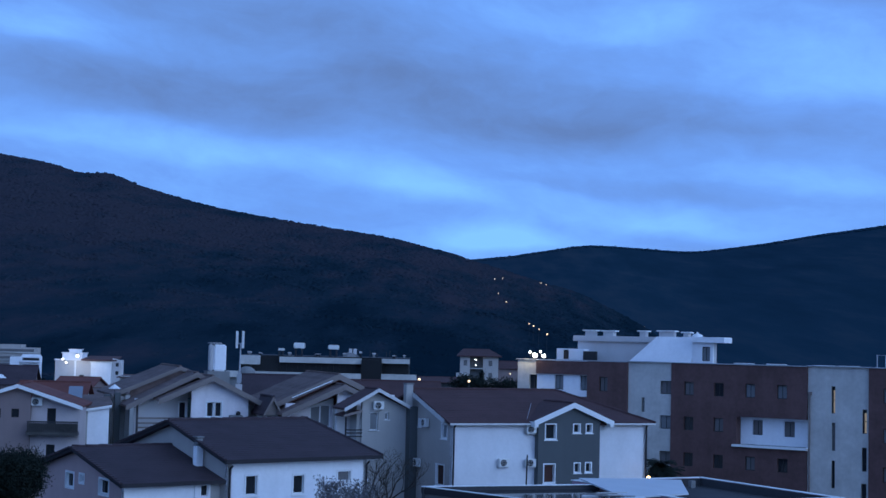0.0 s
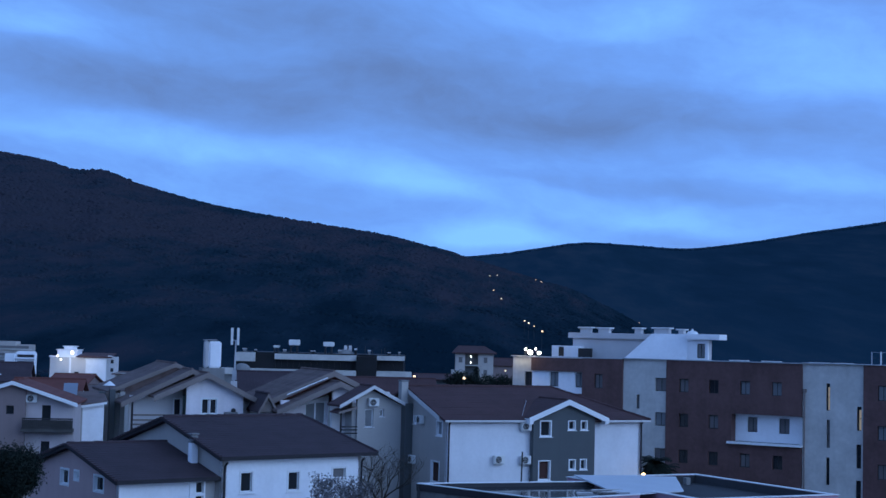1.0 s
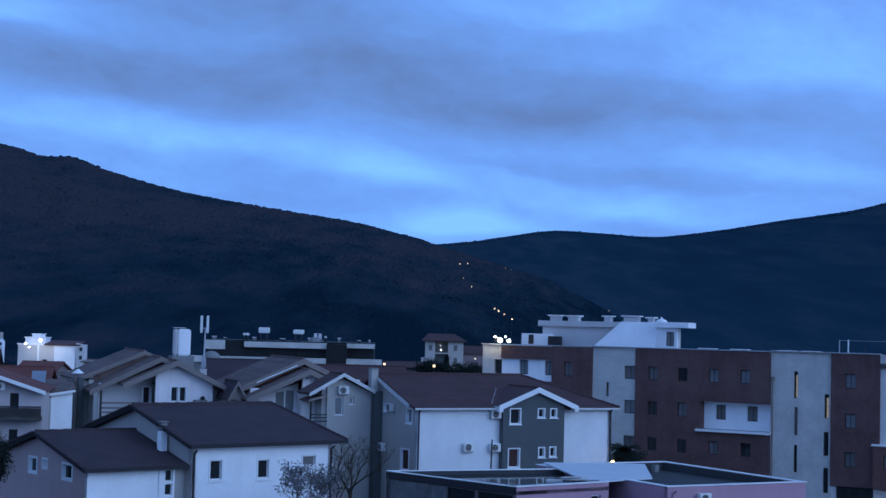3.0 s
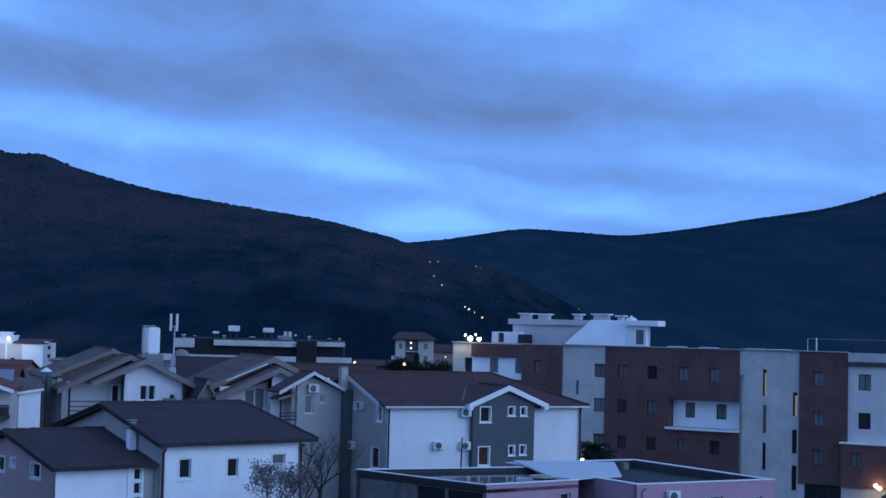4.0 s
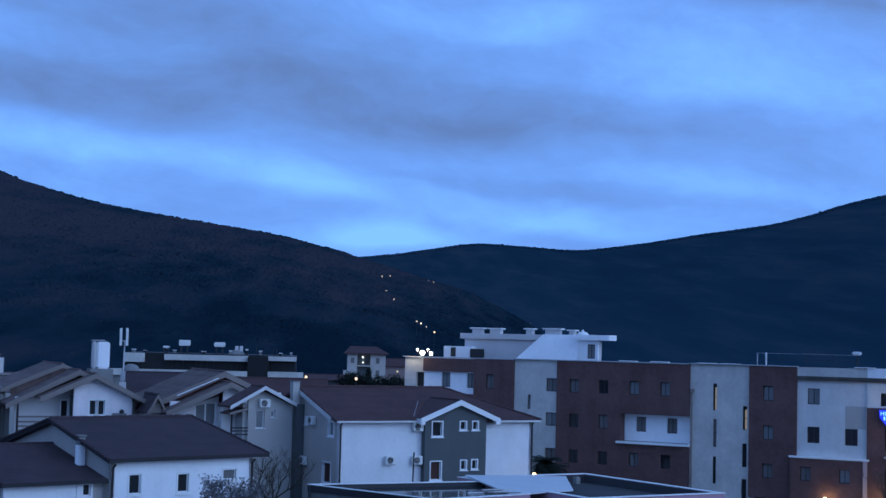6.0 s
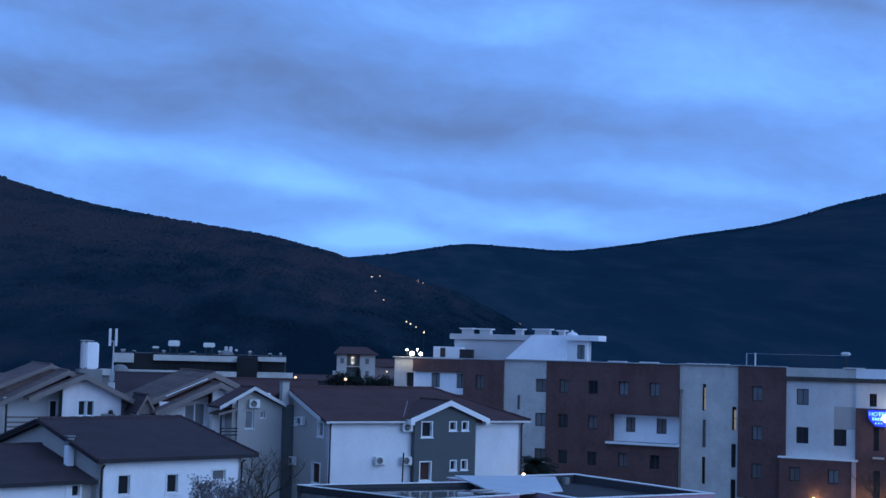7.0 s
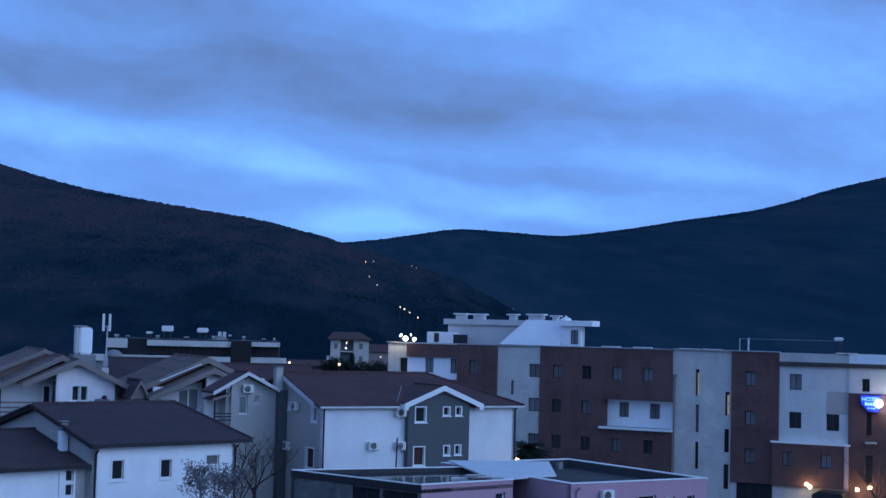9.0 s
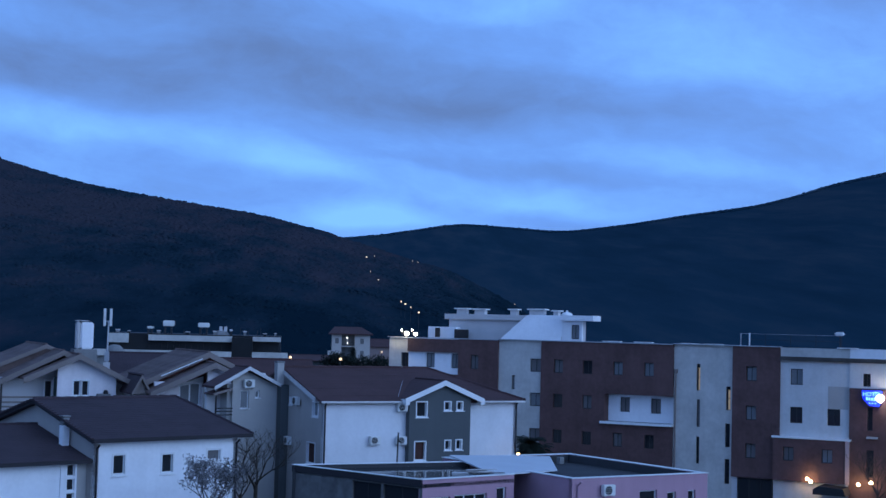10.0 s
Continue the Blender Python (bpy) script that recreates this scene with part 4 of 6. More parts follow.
def penthouse():
    h = thing("penthouse", 19.81, 128, -32, "white rooftop penthouse with thin roof slab and sloping side wall", "building")
    part("wall", box(-11.0, -0.25, 3.9, 5.1, 13.1, 15.12), OFFWHITE, h, "pale wall")
    part("roof_slab", box(-11.36, 0.5, 3.62, 5.3, 15.12, 15.62, 0.02), OFFWHITE, h, "pale roof slab")
    part("sloping_wall", slab([(-5.6, 2.7, 13.15), (0.54, 2.7, 13.15), (0.54, 3.6, 15.66), (-3.05, 3.6, 15.66)], 0.2), WHITE, h, "white sloping stair wall")
    win = [(1.45, 2.2, 13.62, 14.85)]
    part("wall", pierced(0.55, 2.45, 13.1, 15.2, win), WHITE, h, "white wall", pose(0, 3.0, 0))
    window(h, win[0], pose(0, 3.0, 0), DARKMETAL, mullions=2, sill=False, width=0.06, behind=CURTAIN)
    part("wall", box(2.15, 2.45, 3.3, 3.9, 13.1, 15.2), OFFWHITE, h)
    part("roof_slab", box(0.55, 3.65, 2.6, 4.4, 15.2, 15.68, 0.02), WHITE, h, "white roof slab")
    for x0, x1, z in ((-10.5, -9.13, 16.04), (-8.69, -7.23, 16.02), (-5.1, -4.07, 16.06), (-3.22, -1.39, 16.1), (-0.9, 0.0, 16.0)):
        part("roof_vent", box(x0 + 0.22, x1 - 0.22, 3.95, 4.55, 15.62, z), OFFWHITE, h, "low white roof vent")
        part("vent_lid", box(x0, x1, 3.8, 4.7, z, z + 0.12, 0.03), WHITETRIM, h)
    bm = bmesh.new()
    bmesh.ops.create_uvsphere(bm, u_segments=16, v_segments=8, radius=0.5, matrix=pose(0.85, 3.4, 15.72) @ Matrix.Diagonal((1, 1, 0.5, 1)))
    rod(bm, (0.85, 3.4, 15.95), (0.85, 3.4, 16.12), 0.13, 0.07, 8)
    part("dome_vent", bm, WHITETRIM, h)
    # small plant rooms beside it
    part("plant_room", box(-12.7, -9.85, 3.0, 5, 13.1, 14.4, 0.02), WHITE, h, "white plant room")
    part("dark_opening", box(-11.95, -11.45, 2.95, 3.0, 13.45, 14.3), DARKMETAL, h)
    part("dark_opening", box(-9.95, -8.65, 2.9, 3.2, 13.4, 14.2), DARKMETAL, h)
    return h


penthouse()


def floodlight(x, y, z, turn, r=0.22):
    f = thing("floodlight", x, y, turn, "lit floodlight with warm white glare on a short pole", "floodlight", "rooftop floodlights", z=z)
    part("pole", bar((0, 0.1, -0.45), (0, 0.1, 0.1), 0.04), DARKMETAL, f)
    part("housing", box(-r * 1.2, r * 1.2, 0.0, 0.2, -r, r, 0.02), DARKMETAL, f)
    bm = bmesh.new()
    bmesh.ops.create_uvsphere(bm, u_segments=14, v_segments=8, radius=r, matrix=Matrix.Diagonal((1, 0.5, 0.9, 1)))
    part("lens", bm, COOL, f, "glowing lens")


# the two small ones are added to spread the glare of the first two
for u, z, r in ((-13.25, 13.72, 0.21), (-12.35, 13.68, 0.16), (-13.75, 14.02, 0.09), (-12.7, 14.05, 0.07)):
    floodlight(*on_block(u, -0.1), z, -20, r)
for u in (-14.3, -13.4):
    fl = new("flood_lamp", bpy.data.lights.new("flood_lamp", "POINT"))
    fl.data.energy, fl.data.color, fl.data.shadow_soft_size = 40, (1.0, 0.88, 0.60), 0.3
    fl.location = (*on_block(u, -0.75), 13.75)


def wall_lamp(u, z, out=0.35, power=60, colour=(1.0, 0.78, 0.42), glow=None, r=0.14):
    x, y = on_block(u, -out)
    w = thing("wall_lamp", x, y, -32, "lit warm wall lamp on the facade", "lamp", "facade wall lamps", z=z)
    bm = bmesh.new()
    bmesh.ops.create_uvsphere(bm, u_segments=14, v_segments=8, radius=r)
    part("globe", bm, glow or WARM, w, "glowing globe")
    part("arm", bar((0, 0.15, 0.05), (0, out, 0.05), 0.03), DARKMETAL, w)
    lm = new("wall_lamp_light", bpy.data.lights.new("wall_lamp_light", "POINT"))
    lm.data.energy, lm.data.color, lm.data.shadow_soft_size = power, colour, 0.2
    lm.location = (*on_block(u, -out - 0.45), z + 0.1)


wall_lamp(23.45, 3.05, 0.9, 14)
wall_lamp(23.15, 3.22, 0.8, 5)
wall_lamp(27.05, 3.05, 0.7, 26)
wall_lamp(28.0, 3.25, 0.7, 20)
wall_lamp(28.65, 9.75, 0.75, 30, glow=WHITEGLOW, r=0.3)
sg = thing("hotel_sign", *on_block(27.95, -0.45), -32, "glowing blue hotel sign fixed to the lit facade", "sign", z=9.7)
part("sign_face", prism([(-0.75, 0.62), (0.75, 0.62), (0.75, -0.1), (0.55, -0.62), (-0.2, -0.55), (-0.7, 0.0)], 0, 0.15), BLUEGLOW, sg, "blue lit face")
word = bpy.data.curves.new("lettering", "FONT")
word.body, word.size, word.extrude = "HOTEL", 0.44, 0.012
letters = bpy.data.objects.new("lettering", word)
me = bpy.data.meshes.new_from_object(letters)
bpy.data.objects.remove(letters)
me.materials.append(BLUELETTER)
lt = new("lettering", me)
lt.parent = sg
lt.matrix_basis = pose(-0.68, -0.03, 0.2, 90)
for x0, x1, z0, z1 in ((-0.42, -0.3, -0.14, 0.12), (-0.22, -0.1, -0.14, 0.08), (-0.02, 0.1, -0.14, 0.08), (0.18, 0.3, -0.14, 0.08), (-0.2, -0.1, -0.4, -0.3), (0.02, 0.12, -0.4, -0.3), (0.24, 0.34, -0.4, -0.3)):
    part("lettering_bar", box(x0, x1, -0.03, -0.004, z0, z1), BLUELETTER, sg)
part("bracket", box(-0.5, 0.5, 0.15, 0.25, -0.05, 0.05), DARKMETAL, sg)


# ---- pink flat-roofed building in front: two joined blocks round sunken roofs ----
def flat_block(name, x, y, turn, lx, ly, z, wall_mat, label, holes_l=(), holes_r=(), left_mat=None):
    """A block whose near corner is at x, y; its right-hand face runs lx along its own x, its left-hand face ly into the depth."""
    h = thing(name, x, y, turn, label, "building")
    part("wall", pierced(0, lx, 0, z, holes_r), wall_mat, h)
    ml = pose(0, 0, 0, 0, 0, -90) @ pose(-ly, 0, 0)
    part("wall", pierced(0, ly - 0.01, 0, z, [(ly - b, ly - a, c, d) for a, b, c, d in holes_l]), left_mat or wall_mat, h, "", ml)
    part("wall", box(0.3, lx, ly - 0.3, ly, 0, z), wall_mat, h)
    part("wall", box(lx - 0.3, lx, 0.3, ly - 0.3, 0, z), wall_mat, h)
    part("roof_deck", box(0.3, lx - 0.3, 0.3, ly - 0.3, z - 0.7, z - 0.5), ROOFING, h, "dark bitumen roof deck")
    for b in ((0.304, lx - 0.304, 0.304, 0.32), (0.304, lx - 0.304, ly - 0.32, ly - 0.304), (0.304, 0.32, 0.324, ly - 0.324), (lx - 0.32, lx - 0.304, 0.324, ly - 0.324)):
        part("upstand", box(*b, z - 0.5, z - 0.03), ROOFING, h, "black bitumen upstand")
    for b in ((-0.06, lx + 0.06, -0.06, 0.34), (-0.06, lx + 0.06, ly - 0.34, ly + 0.06), (-0.06, 0.34, 0.345, ly - 0.345), (lx - 0.34, lx + 0.06, 0.345, ly - 0.345)):
        part("coping", box(*b, z + 0.004, z + 0.045), WHITETRIM, h, "pale metal coping")
    for k, q in enumerate(holes_r):
        window(h, q, Matrix(), mullions=3 if q[1] - q[0] > 1.5 else 1, sill=False, width=0.07, rails=0)
    for a, b, c, d in holes_l:
        window(h, (ly - b, ly - a, c, d), ml, mullions=2, sill=False, width=0.06)
    return h


PINKBLOCK = flat_block("commercial_building", 14.17, 79.97, 27.4, 9.7, 13, 6.45, PINK, "pink rendered flat-roofed building with pale metal coping",
                holes_r=[(4.7, 5.95, 3.2, 5.65), (6.7, 7.35, 4.3, 5.5), (8.25, 8.8, 4.3, 5.55)])
drainpipe(PINKBLOCK, 0.35, -0.08, 6.1, PINK, 0.0, 0.06)
for u, v in ((0.9, 6.0), (3.5, 12.0), (7.8, 11.5)):
    part("roof_vent", box(u, u + 0.35, v, v + 0.35, 5.95, 6.4, 0.03), CONCRETE, PINKBLOCK, "small concrete roof vent")
air_conditioner(14.17 + 2.3 * math.cos(radians(27.4)), 79.97 + 2.3 * math.sin(radians(27.4)), 27.4, 5.5)
def edge_pose(p, q):
    return pose(p[0], p[1], 0, 0, 0, math.degrees(math.atan2(q[1] - p[1], q[0] - p[0]))), math.hypot(q[0] - p[0], q[1] - p[1])


def annexe():
    """A four-sided block that is not square: near corner, right corner, back corner, left corner."""
    z = 6.45
    near, right, back, left = (0.0, 0.0), (5.3, 3.7), (5.1, 11.6), (-6.83, 7.13)
    h = thing("annexe", 5.97, 78.1, 0, "pink annexe with dark stained side and sunken flat roof", "building")
    m, n = edge_pose(near, right)
    holes = [(0.3, 1.9, 3.6, 5.5), (2.2, 4.5, 4.1, 5.55), (5.2, 5.9, 4.6, 5.8)]
    part("wall", pierced(0, n, 0, z, holes), PINK, h, "pink rendered wall", m)
    for k, q in enumerate(holes):
        window(h, q, m, mullions=(1, 3, 1)[k], sill=False, width=0.07)
    part("coping", box(-0.05, n, -0.06, 0.3, z + 0.004, z + 0.05), WHITETRIM, h, "pale coping", m)
    m, n = edge_pose(left, near)
    holes = [(4.75, 6.9, 2.5, 6.0), (7.05, 9.65, 2.5, 6.0)]
    part("wall", pierced(0, n - 0.01, 0, z, holes), DARKSTONE, h, "dark stained concrete side", m)
    for q in holes:
        window(h, q, m, DARKMETAL, mullions=2, sill=False, width=0.06)
    part("fascia_band", box(0, n, -0.05, -0.004, 6.08, z), FASCIA, h, "dark fascia band", m)
    part("coping", box(0, n - 0.3, -0.07, 0.18, z + 0.004, z + 0.04), WHITETRIM, h, "pale coping", m)
    for p, q in ((right, back), (back, left)):
        m, n = edge_pose(p, q)
        part("wall", box(0, n, 0, 0.25, 0, z), ROOFING, h, "dark parapet", m)
        part("coping", box(0, n, -0.05, 0.28, z + 0.004, z + 0.045), WHITETRIM, h, "pale coping", m)
    part("roof_deck", slab([(*near, z - 0.22), (*right, z - 0.22), (*back, z - 0.22), (*left, z - 0.22)], 0.2), WETROOF, h, "grey roof deck")
    part("roof_hatch", box(2.0, 2.9, 4.6, 5.2, z - 0.22, z - 0.05, 0.03), OFFWHITE, h, "pale roof hatch")
    part("glass_screen", box(3.3, 3.34, 2.9, 6.0, z - 0.22, z + 0.1), PANE, h, "dark glass screen")
    return h


annexe()


def sheet_canopy():
    h = thing("canopy_roof", 8.3, 91.0, 0, "pale sloping sheet metal roof over the yard", "roof")
    part("sheet", slab([(0.3, 0.5, 6.62), (1.9, -9.9, 6.5), (2.7, -9.0, 6.5), (5.9, -5.9, 6.44), (6.6, 1.2, 6.6)], 0.08), SHEET, h, "pale ribbed sheet")
    for x, y in ((1.9, -8.0), (5.5, -5.0), (1.0, 0.0), (6.0, 0.5)):
        part("post", bar((x, y, 0), (x, y, 6.4), 0.06), DARKMETAL, h)
    return h


sheet_canopy()


def roof_lumber(x, y, z):
    h = thing("plank_stack", x, y, 20, "pale planks lying on the flat roof edge", "planks", z=z)
    rng = random.Random(2)
    for k in range(7):
        l, zz = rng.uniform(0.9, 1.9), 0.05 * (k % 3)
        part("plank", box(-l / 2, l / 2, -0.07, 0.07, zz, zz + 0.04, 0.005, pose(rng.uniform(-0.5, 0.6), 0.16 * k, 0, 0, 0, rng.uniform(-14, 14))), OFFWHITE if k % 2 else CONCRETE, h)


roof_lumber(9.3, 81.4, 6.53)
um = thing("pole", 5.55, 96.0, 0, "thin dark pole leaning beside the white wall", "pole")
part("shaft", bar((0, 0, 0), (0.15, 0, 7.6), 0.05), DARKMETAL, um)


# ---- terraced gable houses behind ----
def gable_house_one():
    h = thing("house", -13.96, 122, 20, "pale gabled house with layered grey-brown roofs and balcony", "house", "gabled houses in the second row")
    m = pose(0, 0.8, 0)
    win = [(-4.78, -4.2, 8.2, 9.42), (-4.1, -3.54, 8.2, 9.42)]
    part("wall", pierced(-6.02, -1.38, 0, 9.75, win), LILAC, h, "white gable wall", m)
    part("gable", prism([(-6.02, 9.75), (-1.38, 9.75), (-4.3, 11.15), (-6.02, 10.4)], 0.8, 1.1), LILAC, h)
    for q in win:
        window(h, q, m, surround=0.09, deep=0.2, sill=True, width=0.08)
    gable_roof(h, -4.47, 4.25, 4.45, 0.0, 9, 9.62, 9.3, 11.5, ROOFGREY, 0.16, GREYTRIM, 0.42)
    part("wall", box(-1.38, -0.35, 2.2, 2.5, 0, 9.5), GREYWALL, h)
    part("wall", box(-1.7, -1.39, 1.1, 8, 0, 9.6), OFFWHITE, h)
    md = pose(0, 3, 0)
    door = [(-6.62, -6.05, 7.5, 9.3)]
    part("wall", pierced(-10.2, -5.9, 0, 9.55, door), OFFWHITE, h, "pale balcony wall", md)
    part("gable", prism([(-8.9, 9.55), (-5.9, 9.55), (-5.9, 10.5)], 3.0, 3.3), OFFWHITE, h)
    window(h, door[0], md, WHITETRIM, sill=False, surround=0.08)
    gable_roof(h, -5.4, 5.6, 5.0, 1.9, 9.5, 9.02, 9.3, 11.72, ROOFGREY, 0.16, GREYTRIM, 0.4)
    gable_roof(h, -6.0, 5.6, 5.5, 6.2, 16, 9.75, 9.9, 12.1, ROOFGREY, 0.18, GREYTRIM, 0.34)
    part("gable", prism([(-10.1, 9.5), (-1.0, 9.5), (-1.0, 10.0), (-6.0, 11.85), (-10.1, 10.2)], 6.35, 6.55), ROOFGREY, h)
    part("gable", prism([(-9.2, 9.6), (-1.5, 9.6), (-1.5, 9.9), (-5.4, 11.5)], 3.4, 3.6), GREYWALL, h)
    part("wall", box(-11.4, -10.95, 5.8, 6.3, 0, 9.9), DARKGREY, h, "dark corner pier")
    part("wall", box(-10.5, -10.1, 6.3, 16, 0, 9.7), GREYWALL, h)
    part("wall", box(-12.2, -11.7, 6.2, 6.6, 0, 9.7), DARKGREY, h, "dark corner pier")
    part("wall", box(-12.2, -10.1, 6.6, 6.9, 0, 9.6), GREYWALL, h)
    part("porch_post", box(-10.2, -10.05, 2.0, 2.15, 5, 9.2), FASCIA, h)
    part("balcony_slab", box(-10.2, -6.02, 1.9, 3.0, 6.4, 6.6), OFFWHITE, h)
    for z in (6.85, 7.2, 7.55, 7.95):
        part("railing_bar", box(-10.05, -6.1, 1.95, 2.02, z, z + 0.14), GREYTRIM, h)
    part("vent_cowl", box(-2.95, -1.9, 0.3, 0.8, 8.1, 8.38, 0.03), CONCRETE, h)
    bm = bmesh.new()
    bmesh.ops.create_uvsphere(bm, u_segments=12, v_segments=8, radius=0.2, matrix=pose(-2.25, 0.5, 8.5))
    part("vent_ball", bm, DARKMETAL, h)
    return h


gable_house_one()


def gable_house_two():
    h = thing("house", -12.28, 118, 20, "pale gabled house with brown roof and deep eaves", "house", "gabled houses in the second row")
    part("wall", box(4.69, 9.5, 0.8, 1.1, 0, 10.3), LILAC, h, "white wall")
    part("gable", prism([(4.69, 10.3), (7.0, 10.3), (5.1, 10.75), (4.69, 10.6)], 0.8, 1.1), LILAC, h)
    m = pose(0, 2, 0)
    q = [(2.75, 4.5, 7.6, 9.45)]
    part("wall", pierced(0.75, 4.69, 0, 9.5, q), LILAC, h, "white recessed wall", m)
    window(h, q[0], m, WHITETRIM, mullions=2, sill=False, width=0.12, behind=CURTAIN)
    part("gable", prism([(1.5, 8.9), (4.69, 9.5), (4.69, 9.95)], 2.0, 2.3), OFFWHITE, h)
    gable_roof(h, 5.1, 5.1, 5.1, 0.0, 9, 8.78, 8.78, 11.08, ROOFGREY, 0.16, GREYTRIM, 0.42)
    part("gable", prism([(0.6, 9.3), (9.5, 9.3), (5.3, 11.5)], 3.3, 3.5), ROOFRED, h, "brown gable infill")
    gable_roof(h, 5.3, 5.4, 4.9, 2.6, 13, 9.45, 9.6, 11.85, ROOFGREY, 0.18, GREYTRIM, 0.45)
    part("flashing", slab([(1.3, 2.0, 9.98), (4.6, 2.0, 11.38), (4.6, 2.25, 11.38), (1.3, 2.25, 9.98)], 0.06), WHITETRIM, h, "white metal flashing")
    part("wall", box(0.6, 0.9, 2.3, 12, 0, 8.9), OFFWHITE, h)
    part("gable", prism([(-1.0, 8.55), (0.3, 8.55), (-0.35, 9.85)], 1.9, 2.1), GREYTRIM, h)
    part("wall", box(9.2, 9.5, 1.1, 12, 0, 8.9), OFFWHITE, h)
    # lower dormer beside it
    gable_roof(h, -0.35, 0.75, 0.75, 1.6, 6, 8.6, 8.6, 10.0, ROOF, 0.12, GREYTRIM, 0.3)
    part("wall", box(-0.8, 0.15, 2.2, 6, 0, 8.9), GREYWALL, h)
    return h


gable_house_two()


def row_roof(name, x, y, turn, lx, ly, ze, zr, roof_mat, wall_mat, label, cap=True):
    """A plain house behind the others: body and a roof whose ridge runs along its front."""
    h = thing(name, x, y, turn, label, "house")
    part("wall", pierced(0, lx, 0, ze, []), wall_mat, h)
    part("wall", box(0, 0.3, 0.3, ly, 0, ze), wall_mat, h)
    part("wall", box(lx - 0.3, lx, 0.3, ly, 0, ze), wall_mat, h)
    part("wall", box(0.3, lx - 0.3, ly - 0.3, ly, 0, ze), wall_mat, h)
    part("roof_slope", slab([(-0.4, -0.5, ze - 0.1), (lx + 0.4, -0.5, ze - 0.1), (lx + 0.4, ly / 2, zr), (-0.4, ly / 2, zr)], 0.15), roof_mat, h)
    part("roof_slope", slab([(-0.4, ly / 2, zr), (lx + 0.4, ly / 2, zr), (lx + 0.4, ly + 0.5, ze - 0.1), (-0.4, ly + 0.5, ze - 0.1)], 0.15), roof_mat, h)
    for s in (0.0, lx - 0.25):
        part("gable", prism([(-ly, ze), (0, ze), (-ly / 2, zr - 0.15)], 0, 0.25), wall_mat, h, "", pose(s, 0, 0, 0, 0, -90))
    if cap:
        part("ridge_cap", bar((-0.4, ly / 2, zr), (lx + 0.4, ly / 2, zr), 0.1), roof_mat, h)
    return h


row_roof("house", -17.07, 134, 12, 7.5, 9, 9.2, 11.32, ROOF, GREYWALL, "house with brown tiled roof behind the gables")
row_roof("house", -8.51, 133, 4, 8.5, 8, 9.4, 11.07, ROOFBROWN, OFFWHITE, "low house with dull red tiled roof in the back row")


def left_house():
    h = thing("house", -31.4, 112, 8, "gabled house with dusty walls, white verge and iron balcony", "house")
    w = [(-1.75, -1.2, 8.25, 8.95), (-0.45, 0.12, 8.3, 8.95)]
    part("wall", pierced(-5.5, 0.95, 0, 9.1, w), PINKGREY, h, "dusty pink wall")
    part("gable", prism([(-5.0, 9.1), (0.95, 9.1), (0.95, 10.15), (0.0, 10.45)], 0, 0.3), PINKGREY, h)
    for q in w:
        window(h, q, Matrix(), DARKMETAL, sill=False, width=0.05)
    d = [(2.1, 2.75, 7.35, 9.0), (2.1, 2.75, 4.6, 6.3)]
    part("wall", pierced(0.95, 4.45, 0, 9.1, d), PINKPALE2, h, "pale balcony wall", pose(0, 0.5, 0))
    part("gable", prism([(0.95, 9.1), (4.1, 9.1), (0.95, 10.1)], 0.5, 0.8), PINKPALE2, h)
    for q in d:
        window(h, q, pose(0, 0.5, 0), DARKMETAL, sill=False, width=0.06)
    gable_roof(h, 0.0, 5.4, 4.75, -0.5, 8, 8.95, 9.2, 10.75, ROOFRED, 0.12, WHITETRIM, 0.26)
    part("wall", box(4.2, 4.5, 0.8, 8, 0, 9.1), PINKPALE2, h)
    part("balcony_slab", box(0.75, 4.5, -0.7, 0.5, 7.05, 7.3), DARKSLAB, h, "dark stained balcony slab")
    # one solid dark box behind the whole run of balusters
    part("balcony_panel", box(0.85, 4.45, -0.62, -0.6, 7.3, 7.95), DARKSLAB, h, "solid dark panel behind the balusters")
    part("railing_bar", box(0.8, 4.5, -0.68, -0.62, 8.0, 8.1), DARKMETAL, h)
    for k in range(26):
        x = 0.85 + k * 0.145
        part("baluster", bar((x, -0.65, 7.3), (x, -0.65, 8.0), 0.03, n=5), DARKMETAL, h)
    return h


left_house()
air_conditioner(-31.4 + 1.35 * math.cos(radians(8)) - 0.5 * math.sin(radians(8)), 112 + 1.35 * math.sin(radians(8)) + 0.5 * math.cos(radians(8)), 8, 9.2)
row_roof("house", -34.97, 124, 6, 5.2, 8, 8.6, 10.52, ROOFRED, OFFWHITE, "house with dull red tiled roof behind the gable")
sk = thing("solar_panel", -29.30, 121, 8, "grey solar panel tilted on a frame over the roof", "solar panel", z=9.34)
part("panel", box(-0.55, 0.55, -0.6, 0.6, 0, 0.06, m=pose(0, 0, 0.55, 55, 0, 0)), material("solar_glass", (0.22, 0.26, 0.32), 0.4, 0.1), sk)
for s in (-0.45, 0.45):
    part("leg", bar((s, 0.3, -3.5), (s, 0.3, 0.9), 0.04), METAL, sk)


